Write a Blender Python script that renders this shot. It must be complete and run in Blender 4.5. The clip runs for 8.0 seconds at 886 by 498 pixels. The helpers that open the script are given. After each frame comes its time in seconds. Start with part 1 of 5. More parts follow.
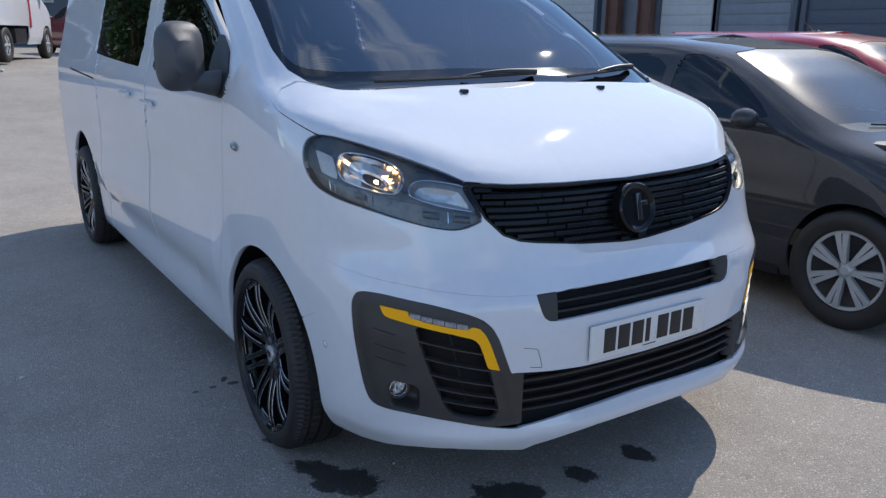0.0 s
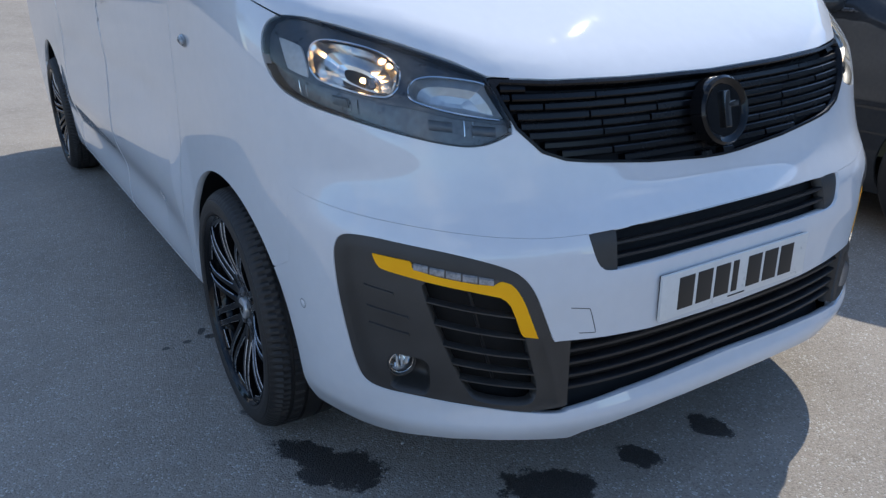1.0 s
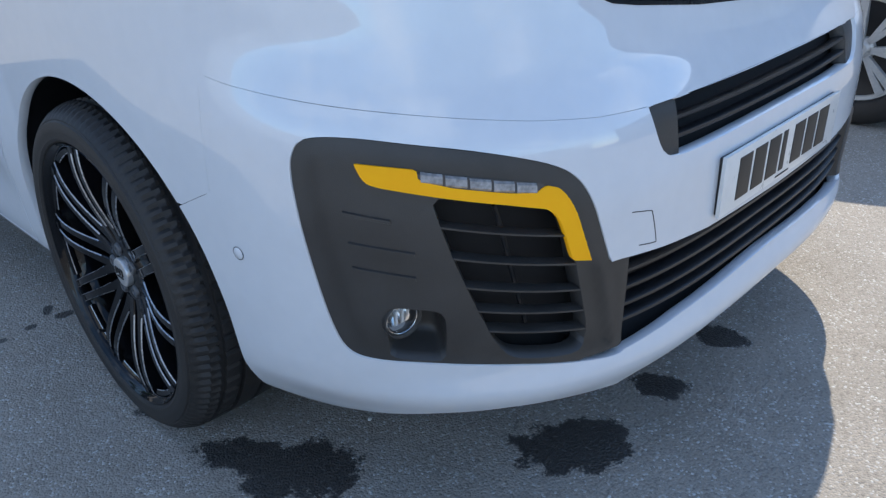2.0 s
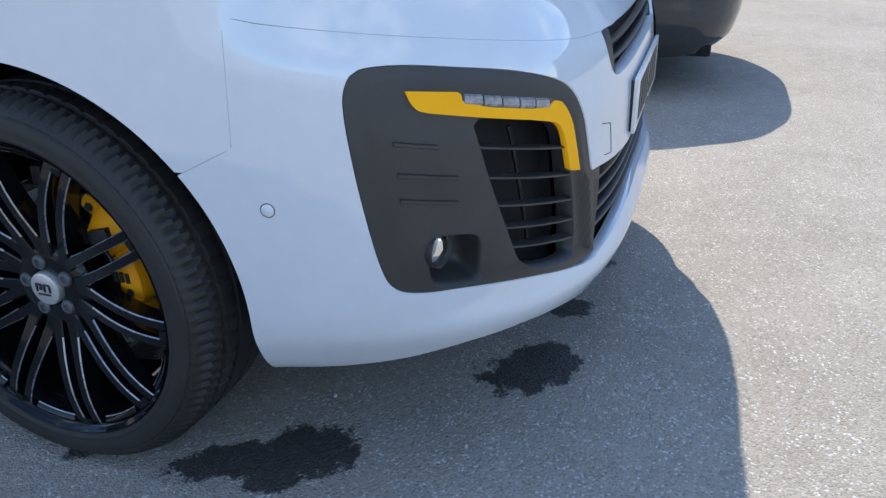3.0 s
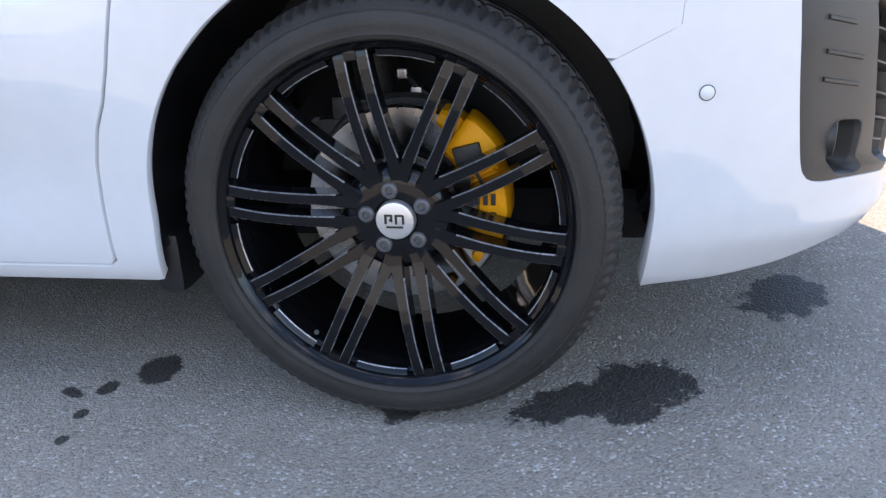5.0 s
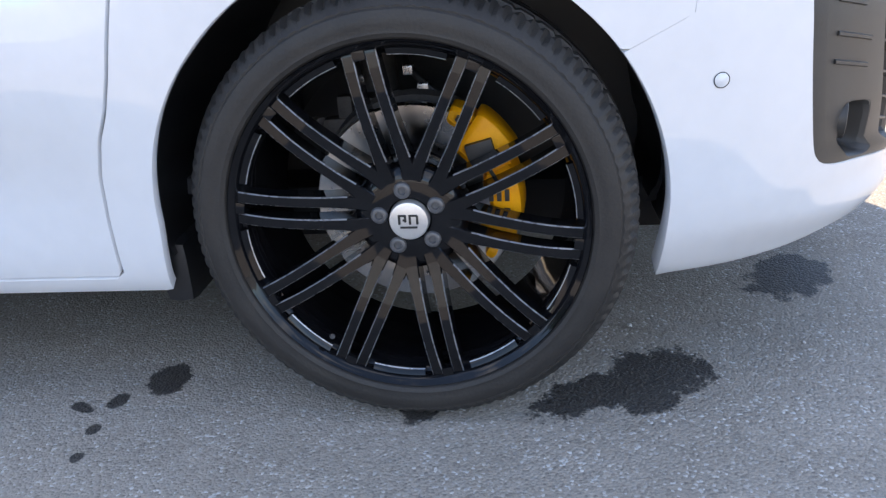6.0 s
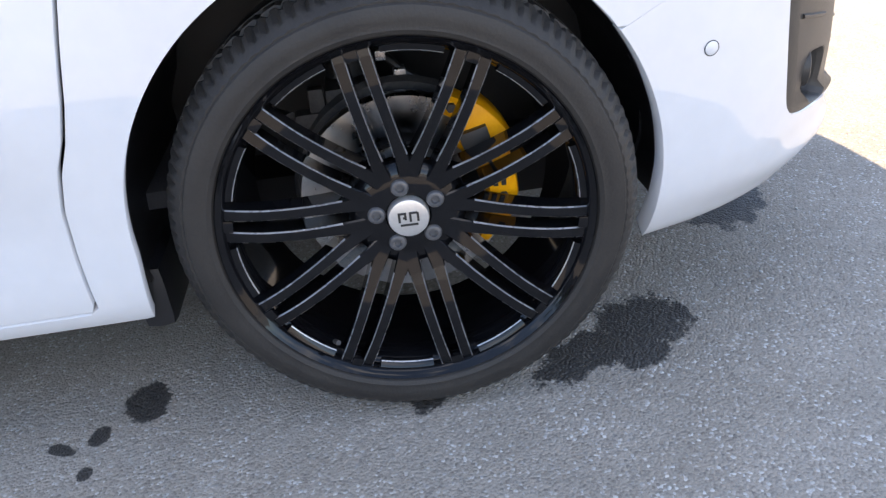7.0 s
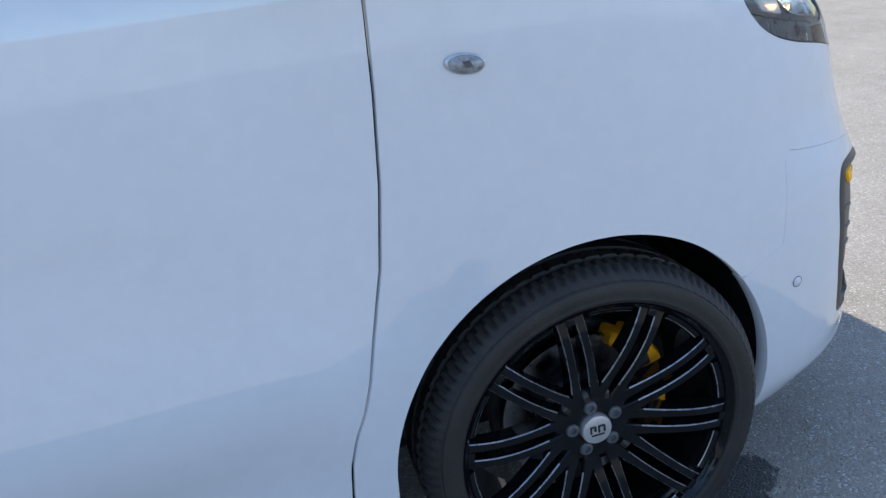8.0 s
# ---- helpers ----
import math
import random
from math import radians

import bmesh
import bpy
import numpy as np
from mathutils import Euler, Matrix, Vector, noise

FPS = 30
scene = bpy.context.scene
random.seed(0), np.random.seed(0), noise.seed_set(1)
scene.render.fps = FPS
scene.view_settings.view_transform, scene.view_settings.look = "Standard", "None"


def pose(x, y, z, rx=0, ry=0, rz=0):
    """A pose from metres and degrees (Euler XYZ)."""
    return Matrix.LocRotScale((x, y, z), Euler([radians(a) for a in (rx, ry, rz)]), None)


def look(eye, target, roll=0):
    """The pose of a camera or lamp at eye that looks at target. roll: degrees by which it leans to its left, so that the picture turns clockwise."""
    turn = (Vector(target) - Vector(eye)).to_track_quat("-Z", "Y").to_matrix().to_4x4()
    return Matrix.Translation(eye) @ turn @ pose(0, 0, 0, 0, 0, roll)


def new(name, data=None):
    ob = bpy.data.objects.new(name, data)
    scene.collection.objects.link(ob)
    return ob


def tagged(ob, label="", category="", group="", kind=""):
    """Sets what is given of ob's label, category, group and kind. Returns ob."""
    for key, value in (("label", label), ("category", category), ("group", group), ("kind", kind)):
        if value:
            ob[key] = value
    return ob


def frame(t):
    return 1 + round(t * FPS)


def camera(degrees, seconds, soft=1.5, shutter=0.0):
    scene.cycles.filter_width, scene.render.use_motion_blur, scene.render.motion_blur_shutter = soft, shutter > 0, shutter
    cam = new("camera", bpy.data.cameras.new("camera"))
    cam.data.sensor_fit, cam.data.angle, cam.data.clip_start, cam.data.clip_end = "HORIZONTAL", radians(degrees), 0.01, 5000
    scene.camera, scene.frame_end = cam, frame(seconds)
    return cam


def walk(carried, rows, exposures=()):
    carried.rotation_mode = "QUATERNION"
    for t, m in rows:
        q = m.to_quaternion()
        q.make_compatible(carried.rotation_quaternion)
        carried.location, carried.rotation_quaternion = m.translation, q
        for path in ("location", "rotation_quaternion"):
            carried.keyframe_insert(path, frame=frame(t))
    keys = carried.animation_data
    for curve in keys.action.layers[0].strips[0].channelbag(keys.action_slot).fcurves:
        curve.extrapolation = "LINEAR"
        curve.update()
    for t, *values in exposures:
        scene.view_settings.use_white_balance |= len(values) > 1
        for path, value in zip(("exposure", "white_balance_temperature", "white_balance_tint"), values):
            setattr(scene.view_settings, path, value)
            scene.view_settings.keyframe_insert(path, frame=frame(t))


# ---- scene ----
cam = camera(59.1, 8.0, soft=1.35)
PATH = [
    (0, (-1.858, -2.472, 1.431), (-0.785, -0.868, 0.908), 0.9),
    (0.5, (-1.614, -2.249, 1.388), (-0.6, -0.633, 0.787), 0.4),
    (1, (-1.505, -1.974, 1.283), (-0.518, -0.393, 0.557), -0.6),
    (1.5, (-1.481, -1.68, 1.171), (-0.386, -0.229, 0.338), -1.5),
    (2, (-1.465, -1.402, 1.064), (-0.188, -0.158, 0.157), -1.7),
    (2.2, (-1.475, -1.316, 1.041), (-0.114, -0.203, 0.087), -1.1),
    (3.3, (-1.925, -0.849, 0.933), (-0.155, -0.429, 0.103), -2.1),
    (3.5, (-1.934, -0.713, 0.935), (-0.162, -0.38, 0.07), -2.4),
    (4, (-1.983, -0.455, 0.787), (-0.174, -0.333, -0.057), -1.3),
    (4.3, (-2.000, -0.324, 0.740), (-0.194, -0.247, -0.113), -0.5),
    (4.5, (-2.010, -0.270, 0.743), (-0.197, -0.159, -0.095), -0.5),
    (5, (-2.036, -0.224, 0.730), (-0.190, 0.034, 0.004), -2.0),
    (5.2, (-2.030, -0.204, 0.729), (-0.181, 0.073, 0.020), -2.4),
    (6.3, (-2.014, -0.145, 0.772), (-0.207, -0.023, -0.075), -5.3),
    (6.5, (-1.974, -0.117, 0.794), (-0.203, -0.06, -0.135), -6.6),
    (7, (-1.941, 0.033, 0.86), (-0.21, -0.096, -0.134), -6.3),
    (7.5, (-2.038, 0.299, 1.056), (-0.27, -0.013, 0.174), -6.6),
    (8, (-2.047, 0.544, 1.235), (-0.254, 0.072, 0.485), -7.7),
]
walk(cam, [(t, look(eye, target, roll)) for t, eye, target, roll in PATH],
     exposures=[(0.0, 0.42, 5800, 10), (1.0, 0.50, 5750, 8), (2.0, 1.02, 5900, 7), (3.3, 1.14, 5850, 7), (3.5, 1.15, 5850, 7), (4.0, 1.48, 6100, 9), (4.5, 1.93, 6800, 14), (6.5, 2.08, 7000, 14), (7.0, 2.18, 7300, 15), (7.5, 1.70, 6500, 11), (8.0, 1.02, 5800, 7)])

# ---- light ----
SUN_EL, SUN_AZ = 43.5, 66.0
world = bpy.data.worlds.new("sky")
scene.world = world
world.use_nodes = True
wn = world.node_tree.nodes
sky = wn.new("ShaderNodeTexSky")
sky.sky_type, sky.sun_disc = "NISHITA", False
sky.sun_elevation, sky.sun_rotation = radians(SUN_EL), radians(SUN_AZ)
sky.air_density, sky.dust_density, sky.ozone_density = 1.0, 0.05, 2.4
wn["Background"].inputs[1].default_value = 0.143
# fair-weather clouds
way = wn.new("ShaderNodeTexCoord")
flat = wn.new("ShaderNodeMapping")
flat.inputs["Scale"].default_value = (1.0, 1.0, 2.6)
puff = wn.new("ShaderNodeTexNoise")
puff.inputs["Scale"].default_value, puff.inputs["Detail"].default_value, puff.inputs["Roughness"].default_value = 2.3, 7.0, 0.58
cover = wn.new("ShaderNodeMapRange")
cover.inputs["From Min"].default_value, cover.inputs["From Max"].default_value = 0.52, 0.69
cover.inputs["To Min"].default_value, cover.inputs["To Max"].default_value = 0.0, 0.75
cloudy = wn.new("ShaderNodeMix")
cloudy.data_type = "RGBA"
cloudy.inputs[7].default_value = (7.0, 7.1, 7.3, 1)
for a, b in ((way.outputs["Generated"], flat.inputs["Vector"]), (flat.outputs[0], puff.inputs["Vector"]), (puff.outputs["Fac"], cover.inputs["Value"]),
             (cover.outputs[0], cloudy.inputs[0]), (sky.outputs[0], cloudy.inputs[6]), (cloudy.outputs[2], wn["Background"].inputs[0])):
    world.node_tree.links.new(a, b)
sun = new("sun", bpy.data.lights.new("sun", "SUN"))
sun.data.energy, sun.data.angle, sun.data.color = 3.25, radians(0.55), (1.0, 0.865, 0.69)
sun_way = Vector((math.sin(radians(SUN_AZ)) * math.cos(radians(SUN_EL)), math.cos(radians(SUN_AZ)) * math.cos(radians(SUN_EL)), math.sin(radians(SUN_EL))))
sun.matrix_world = look(sun_way * 40, (0, 0, 0))

# ---- materials ----
def principled(name):
    m = bpy.data.materials.new(name)
    m.use_nodes = True
    return m, m.node_tree.nodes, m.node_tree.links, m.node_tree.nodes["Principled BSDF"]


def node(nodes, kind, **values):
    n = nodes.new(kind)
    for key, value in values.items():
        n.inputs[key].default_value = value
    return n


def coloured(name, dark, light, rough=0.5, metal=0.0, scale=8.0, bump=0.0, fine=90.0, coat=0.0, spread=0.12, coat_rough=0.04):
    """Two tones mixed by noise at two scales, with roughness wear and fine relief."""
    m, nodes, links, p = principled(name)
    where = nodes.new("ShaderNodeTexCoord")
    big = node(nodes, "ShaderNodeTexNoise", Scale=scale, Detail=5.0, Roughness=0.6)
    small = node(nodes, "ShaderNodeTexNoise", Scale=fine, Detail=3.0)
    for n in (big, small):
        links.new(where.outputs["Object"], n.inputs["Vector"])
    both = node(nodes, "ShaderNodeMix", Factor=0.35)
    links.new(big.outputs["Fac"], both.inputs["A"])
    links.new(small.outputs["Fac"], both.inputs["B"])
    ramp = nodes.new("ShaderNodeValToRGB")
    ramp.color_ramp.elements[0].position, ramp.color_ramp.elements[1].position = 0.32, 0.68
    ramp.color_ramp.elements[0].color, ramp.color_ramp.elements[1].color = (*dark, 1), (*light, 1)
    links.new(both.outputs["Result"], ramp.inputs["Fac"])
    links.new(ramp.outputs["Color"], p.inputs["Base Color"])
    wear = node(nodes, "ShaderNodeMapRange")
    wear.inputs["To Min"].default_value, wear.inputs["To Max"].default_value = max(0.02, rough - spread), min(1.0, rough + spread)
    links.new(both.outputs["Result"], wear.inputs["Value"])
    links.new(wear.outputs["Result"], p.inputs["Roughness"])
    p.inputs["Metallic"].default_value = metal
    p.inputs["Coat Weight"].default_value, p.inputs["Coat Roughness"].default_value = coat, coat_rough
    if bump:
        b = node(nodes, "ShaderNodeBump", Strength=bump, Distance=0.002)
        links.new(small.outputs["Fac"], b.inputs["Height"])
        links.new(b.outputs["Normal"], p.inputs["Normal"])
    return m


def clear(name, tint, rough=0.0, ior=1.5):
    """A thin pane: see-through with a tint, and a mirror by Fresnel."""
    m, nodes, links, p = principled(name)
    nodes.remove(p)
    out = nodes["Material Output"]
    see, shine, f, mix = nodes.new("ShaderNodeBsdfTransparent"), nodes.new("ShaderNodeBsdfGlossy"), nodes.new("ShaderNodeFresnel"), nodes.new("ShaderNodeMixShader")
    see.inputs["Color"].default_value = (*tint, 1)
    shine.inputs["Roughness"].default_value, f.inputs["IOR"].default_value = rough, ior
    links.new(f.outputs[0], mix.inputs[0])
    links.new(see.outputs[0], mix.inputs[1])
    links.new(shine.outputs[0], mix.inputs[2])
    links.new(mix.outputs[0], out.inputs["Surface"])
    return m


WHITE = coloured("white_paint", (0.61, 0.625, 0.65), (0.67, 0.68, 0.70), rough=0.8, scale=1.5, fine=30, coat=1.0, spread=0.05, coat_rough=0.015)
WHITE.node_tree.nodes["Principled BSDF"].inputs["Coat IOR"].default_value = 1.8
WHEEL_BLACK = coloured("gloss_black_wheel", (0.004, 0.004, 0.005), (0.008, 0.008, 0.009), rough=0.05, spread=0.02, scale=20, coat=0.0)
WHEEL_BLACK.node_tree.nodes["Principled BSDF"].inputs["Specular IOR Level"].default_value = 0.33
LED_CLEAR = coloured("clear_lamp_cell", (0.13, 0.135, 0.14), (0.42, 0.42, 0.43), rough=0.15, scale=60, fine=160, coat=0.8)
# Lighter colour that paints in the glints along spoke and lip bevels.
WHEEL_EDGE = coloured("wheel_edge_glint", (0.26, 0.26, 0.27), (0.42, 0.42, 0.43), rough=0.28, metal=0.6, scale=30)
BOLT_BLACK = coloured("dark_bolt_steel", (0.05, 0.052, 0.055), (0.10, 0.10, 0.105), rough=0.35, scale=60, coat=0.3)
SCREEN_BLACK = coloured("black_screen_border", (0.003, 0.003, 0.004), (0.006, 0.006, 0.007), rough=0.04, spread=0.02)
BLACK_GLOSS = coloured("gloss_black", (0.005, 0.005, 0.006), (0.010, 0.010, 0.012), rough=0.12, coat=1.0, spread=0.05)
GRILLE_BLACK = coloured("satin_grille_black", (0.002, 0.002, 0.003), (0.005, 0.005, 0.006), rough=0.26, spread=0.08, scale=20)
GRILLE_BLACK.node_tree.nodes["Principled BSDF"].inputs["Specular IOR Level"].default_value = 0.3
LAMP_MID = coloured("lamp_base_grey", (0.07, 0.072, 0.076), (0.19, 0.19, 0.195), rough=0.3, scale=38, coat=0.5)
PLASTIC = coloured("grained_dark_plastic", (0.031, 0.029, 0.027), (0.049, 0.046, 0.043), rough=0.42, scale=12, bump=0.25, fine=700)
PLASTIC_BLACK = coloured("black_plastic", (0.008, 0.008, 0.009), (0.016, 0.016, 0.018), rough=0.42, scale=10, bump=0.1, fine=500)
GREY_PLASTIC = coloured("weathered_grey_plastic", (0.05, 0.052, 0.058), (0.075, 0.078, 0.085), rough=0.5, scale=10, bump=0.3, fine=600)
# Near-black that puts the shade of hollows, gaps and undersides into the colour.
VOID = coloured("cavity_shade", (0.003, 0.003, 0.004), (0.006, 0.006, 0.007), rough=0.8)
YELLOW = coloured("yellow_paint", (0.98, 0.44, 0.002), (1.0, 0.49, 0.004), rough=0.6, scale=14)
YELLOW_DULL = coloured("yellow_caliper_paint", (0.82, 0.33, 0.004), (0.90, 0.40, 0.008), rough=0.4, scale=30, bump=0.3, fine=300)
for paint in (YELLOW, YELLOW_DULL):
    paint.node_tree.nodes["Principled BSDF"].inputs["Specular IOR Level"].default_value = 0.2
CHROME = coloured("chrome_reflector", (0.78, 0.77, 0.75), (0.88, 0.87, 0.85), rough=0.16, metal=1.0, spread=0.05)
LAMP_DARK = coloured("lamp_housing_grey", (0.032, 0.034, 0.040), (0.09, 0.09, 0.095), rough=0.3, scale=25, coat=0.5)
SILVER = coloured("satin_silver_reflector", (0.48, 0.49, 0.50), (0.66, 0.67, 0.68), rough=0.32, metal=0.7, scale=30)
LAMP_GREY = coloured("lamp_trim_silver", (0.25, 0.25, 0.26), (0.38, 0.38, 0.39), rough=0.28, metal=0.8, scale=30)
RUBBER = coloured("tyre_rubber", (0.010, 0.009, 0.0085), (0.027, 0.024, 0.021), rough=0.6, scale=14, bump=0.35, fine=240)
STEEL = coloured("brake_disc_steel", (0.30, 0.30, 0.305), (0.48, 0.48, 0.48), rough=0.28, metal=1.0, scale=5, fine=40, spread=0.05)
sp = STEEL.node_tree.nodes["Principled BSDF"]
ring_way = STEEL.node_tree.nodes.new("ShaderNodeTangent")
ring_way.direction_type, ring_way.axis = "RADIAL", "X"
sp.inputs["Anisotropic"].default_value = 0.8
STEEL.node_tree.links.new(ring_way.outputs[0], sp.inputs["Tangent"])
IRON = coloured("dull_grey_iron", (0.03, 0.03, 0.032), (0.075, 0.07, 0.066), rough=0.6, metal=0.4, scale=40, bump=0.4, fine=200)
CAP = coloured("brushed_silver", (0.62, 0.61, 0.60), (0.76, 0.75, 0.73), rough=0.34, metal=0.75, scale=20, fine=200)
PLATE = coloured("white_plate", (0.66, 0.66, 0.64), (0.74, 0.74, 0.72), rough=0.3, scale=20, coat=0.6)
INK = coloured("black_ink", (0.012, 0.012, 0.012), (0.02, 0.02, 0.02), rough=0.5)
GLASS = clear("windscreen_glass", (0.27, 0.32, 0.36), rough=0.012, ior=2.7)
DUSTY_GLASS = clear("dusty_car_glass", (0.34, 0.38, 0.37), rough=0.22, ior=1.9)
DARK_PANE = clear("dark_door_glass", (0.05, 0.06, 0.07), ior=1.25)
TINT = clear("tinted_side_glass", (0.10, 0.12, 0.11), ior=1.7)
LENS = clear("clear_lamp_lens", (0.93, 0.95, 0.96), ior=1.5)
FROST = coloured("frosted_lamp_lens", (0.50, 0.50, 0.50), (0.66, 0.66, 0.66), rough=0.2, scale=40, coat=0.8)
DASH = coloured("dashboard_grey", (0.03, 0.03, 0.033), (0.05, 0.05, 0.055), rough=0.6, scale=8, bump=0.2)
SEAT = coloured("dark_seat_cloth", (0.02, 0.02, 0.022), (0.045, 0.045, 0.05), rough=0.9, bump=0.5, fine=300)
CAR_BLACK = coloured("black_car_paint", (0.026, 0.027, 0.029), (0.044, 0.044, 0.046), rough=0.8, scale=2, fine=60, coat=0.9, spread=0.03)
CAR_BLACK.node_tree.nodes["Principled BSDF"].inputs["Specular IOR Level"].default_value = 0.15
CAR_RED = coloured("red_car_paint", (0.42, 0.012, 0.02), (0.5, 0.02, 0.028), rough=0.3, scale=2, fine=60, coat=1.0)
CAR_MAROON = coloured("dark_red_car_paint", (0.16, 0.01, 0.016), (0.21, 0.016, 0.02), rough=0.3, scale=2, coat=1.0)
COVER = coloured("silver_wheel_cover", (0.42, 0.42, 0.42), (0.56, 0.56, 0.55), rough=0.4, metal=0.3, scale=30)
CLAD = coloured("grey_wall_cladding", (0.17, 0.19, 0.22), (0.24, 0.26, 0.29), rough=0.6, scale=0.6, fine=6)
CLAD_DARK = coloured("dark_wall_cladding", (0.07, 0.085, 0.11), (0.10, 0.115, 0.14), rough=0.55, scale=0.6, fine=6)
PALE = coloured("pale_wall_render", (0.42, 0.43, 0.43), (0.55, 0.55, 0.54), rough=0.8, scale=0.7, fine=8)
BROWN = coloured("brown_painted_steel", (0.10, 0.05, 0.035), (0.16, 0.08, 0.055), rough=0.6, scale=3, fine=20)


def glow(name, colour, strength):
    m, nodes, links, p = principled(name)
    p.inputs["Emission Color"].default_value, p.inputs["Emission Strength"].default_value = (*colour, 1), strength
    return m


BULB = glow("lit_bulb", (1.0, 0.55, 0.20), 9.0)


def asphalt():
    m, nodes, links, p = principled("worn_asphalt")
    geo = nodes.new("ShaderNodeNewGeometry")
    def noise_at(scale, detail=4.0):
        n = node(nodes, "ShaderNodeTexNoise", Scale=scale, Detail=detail, Roughness=0.6)
        links.new(geo.outputs["Position"], n.inputs["Vector"])
        return n.outputs["Fac"]
    def maths(kind, a, b, clamp=False):
        n = nodes.new("ShaderNodeMath")
        n.operation, n.use_clamp = kind, clamp
        for i, v in enumerate((a, b)):
            if isinstance(v, (int, float)):
                n.inputs[i].default_value = v
            else:
                links.new(v, n.inputs[i])
        return n.outputs[0]
    def stretch(v, a, b, lo, hi):
        n = node(nodes, "ShaderNodeMapRange")
        n.inputs["From Min"].default_value, n.inputs["From Max"].default_value = a, b
        n.inputs["To Min"].default_value, n.inputs["To Max"].default_value = lo, hi
        links.new(v, n.inputs["Value"])
        return n.outputs["Result"]
    def blend(f, a, b):
        n = nodes.new("ShaderNodeMix")
        n.data_type = "RGBA"
        for key, v in (("Factor", f), ("A", a), ("B", b)):
            sock = [s for s in n.inputs if s.name == key and s.type == ("VALUE" if key == "Factor" else "RGBA")][0]
            if isinstance(v, tuple):
                sock.default_value = (*v, 1)
            elif isinstance(v, (int, float)):
                sock.default_value = v
            else:
                links.new(v, sock)
        return [s for s in n.outputs if s.type == "RGBA"][0]
    stones = node(nodes, "ShaderNodeTexVoronoi", Scale=210.0, Randomness=1.0)
    links.new(geo.outputs["Position"], stones.inputs["Vector"])
    tone = nodes.new("ShaderNodeSeparateColor")
    links.new(stones.outputs["Color"], tone.inputs[0])
    base = blend(stretch(noise_at(1.3), 0.3, 0.7, 0, 1), (0.285, 0.256, 0.218), (0.378, 0.340, 0.293))
    base = blend(maths("MULTIPLY", stretch(noise_at(9.0, 6.0), 0.42, 0.66, 0, 1), 0.5), base, (0.378, 0.344, 0.300))
    base = blend(stretch(tone.outputs[0], 0.0, 0.45, 0.38, 0.0), base, (0.095, 0.084, 0.072))
    base = blend(maths("MULTIPLY", stretch(tone.outputs[1], 0.87, 0.96, 0.0, 0.75), stretch(noise_at(11.0, 5.0), 0.38, 0.60, 0.35, 1.0)), base, (0.62, 0.61, 0.59))
    # oil and water stains: centre, half length, half width, heading
    wet = None
    rag = maths("ADD", stretch(noise_at(17.0, 7.0), 0.3, 0.7, -0.36, 0.36), stretch(tone.outputs[2], 0.0, 1.0, -0.08, 0.08))
    for cx, cy, a, b, turn in STAINS:
        way = nodes.new("ShaderNodeMapping")
        way.vector_type = "TEXTURE"
        way.inputs["Location"].default_value, way.inputs["Rotation"].default_value, way.inputs["Scale"].default_value = (cx, cy, 0), (0, 0, radians(turn)), (a, b, 100)
        links.new(geo.outputs["Position"], way.inputs["Vector"])
        far = nodes.new("ShaderNodeVectorMath")
        far.operation = "LENGTH"
        links.new(way.outputs[0], far.inputs[0])
        spot = stretch(maths("ADD", far.outputs["Value"], rag), 0.92, 1.06, 1.0, 0.0)
        wet = spot if wet is None else maths("MAXIMUM", wet, spot)
    base = blend(maths("MULTIPLY", wet, 0.86), base, (0.012, 0.012, 0.013))
    links.new(base, p.inputs["Base Color"])
    links.new(stretch(wet, 0, 1, 0.92, 0.5), p.inputs["Roughness"])
    links.new(stretch(wet, 0, 1, 0.12, 0.5), p.inputs["Specular IOR Level"])
    b = node(nodes, "ShaderNodeBump", Strength=0.6, Distance=0.004)
    links.new(maths("ADD", maths("MULTIPLY", stones.outputs["Distance"], -1.0), noise_at(60.0)), b.inputs["Height"])
    links.new(b.outputs["Normal"], p.inputs["Normal"])
    return m


STAINS = [(-0.815, -0.395, 0.090, 0.078, -63), (-0.875, -0.285, 0.125, 0.048, -60), (-0.900, -0.375, 0.050, 0.040, -30), (-0.925, 0.015, 0.045, 0.030, 0), (-1.055, 0.549, 0.013, 0.010, 0), (-0.82, 0.49, 0.055, 0.040, 20), (-0.89, 0.556, 0.022, 0.016, 0),
          (-0.915, 0.615, 0.024, 0.012, 60), (-0.98, 0.56, 0.014, 0.012, 0), (-0.42, -0.735, 0.120, 0.080, -35), (-0.14, -0.765, 0.060, 0.045, -60), (0.13, -0.77, 0.065, 0.045, -80), (-0.61, 0.12, 0.05, 0.04, 0)]

# ---- mesh helpers ----
def mesh(name, verts, faces, smooth=40):
    me = bpy.data.meshes.new(name)
    me.from_pydata([tuple(map(float, v)) for v in verts], [], [tuple(int(i) for i in f) for f in faces])
    me.update()
    if smooth:
        me.shade_smooth()
        me.set_sharp_from_angle(angle=radians(smooth))
    return me


def part(name, me, material, parent=None, label="", at=None):
    ob = new(name, me)
    if not me.materials:
        me.materials.append(material)
    ob.parent = parent
    if at is not None:
        ob.matrix_basis = at
    if label:
        tagged(ob, label)
    return ob


def thing(name, label, category, at=None, group="", kind=""):
    ob = tagged(new(name), label, category, group, kind)
    if at is not None:
        ob.matrix_basis = at
    return ob


def joined(*pieces):
    verts, faces = [], []
    for v, f in pieces:
        k = len(verts)
        verts += list(v)
        faces += [tuple(i + k for i in q) for q in f]
    return verts, faces


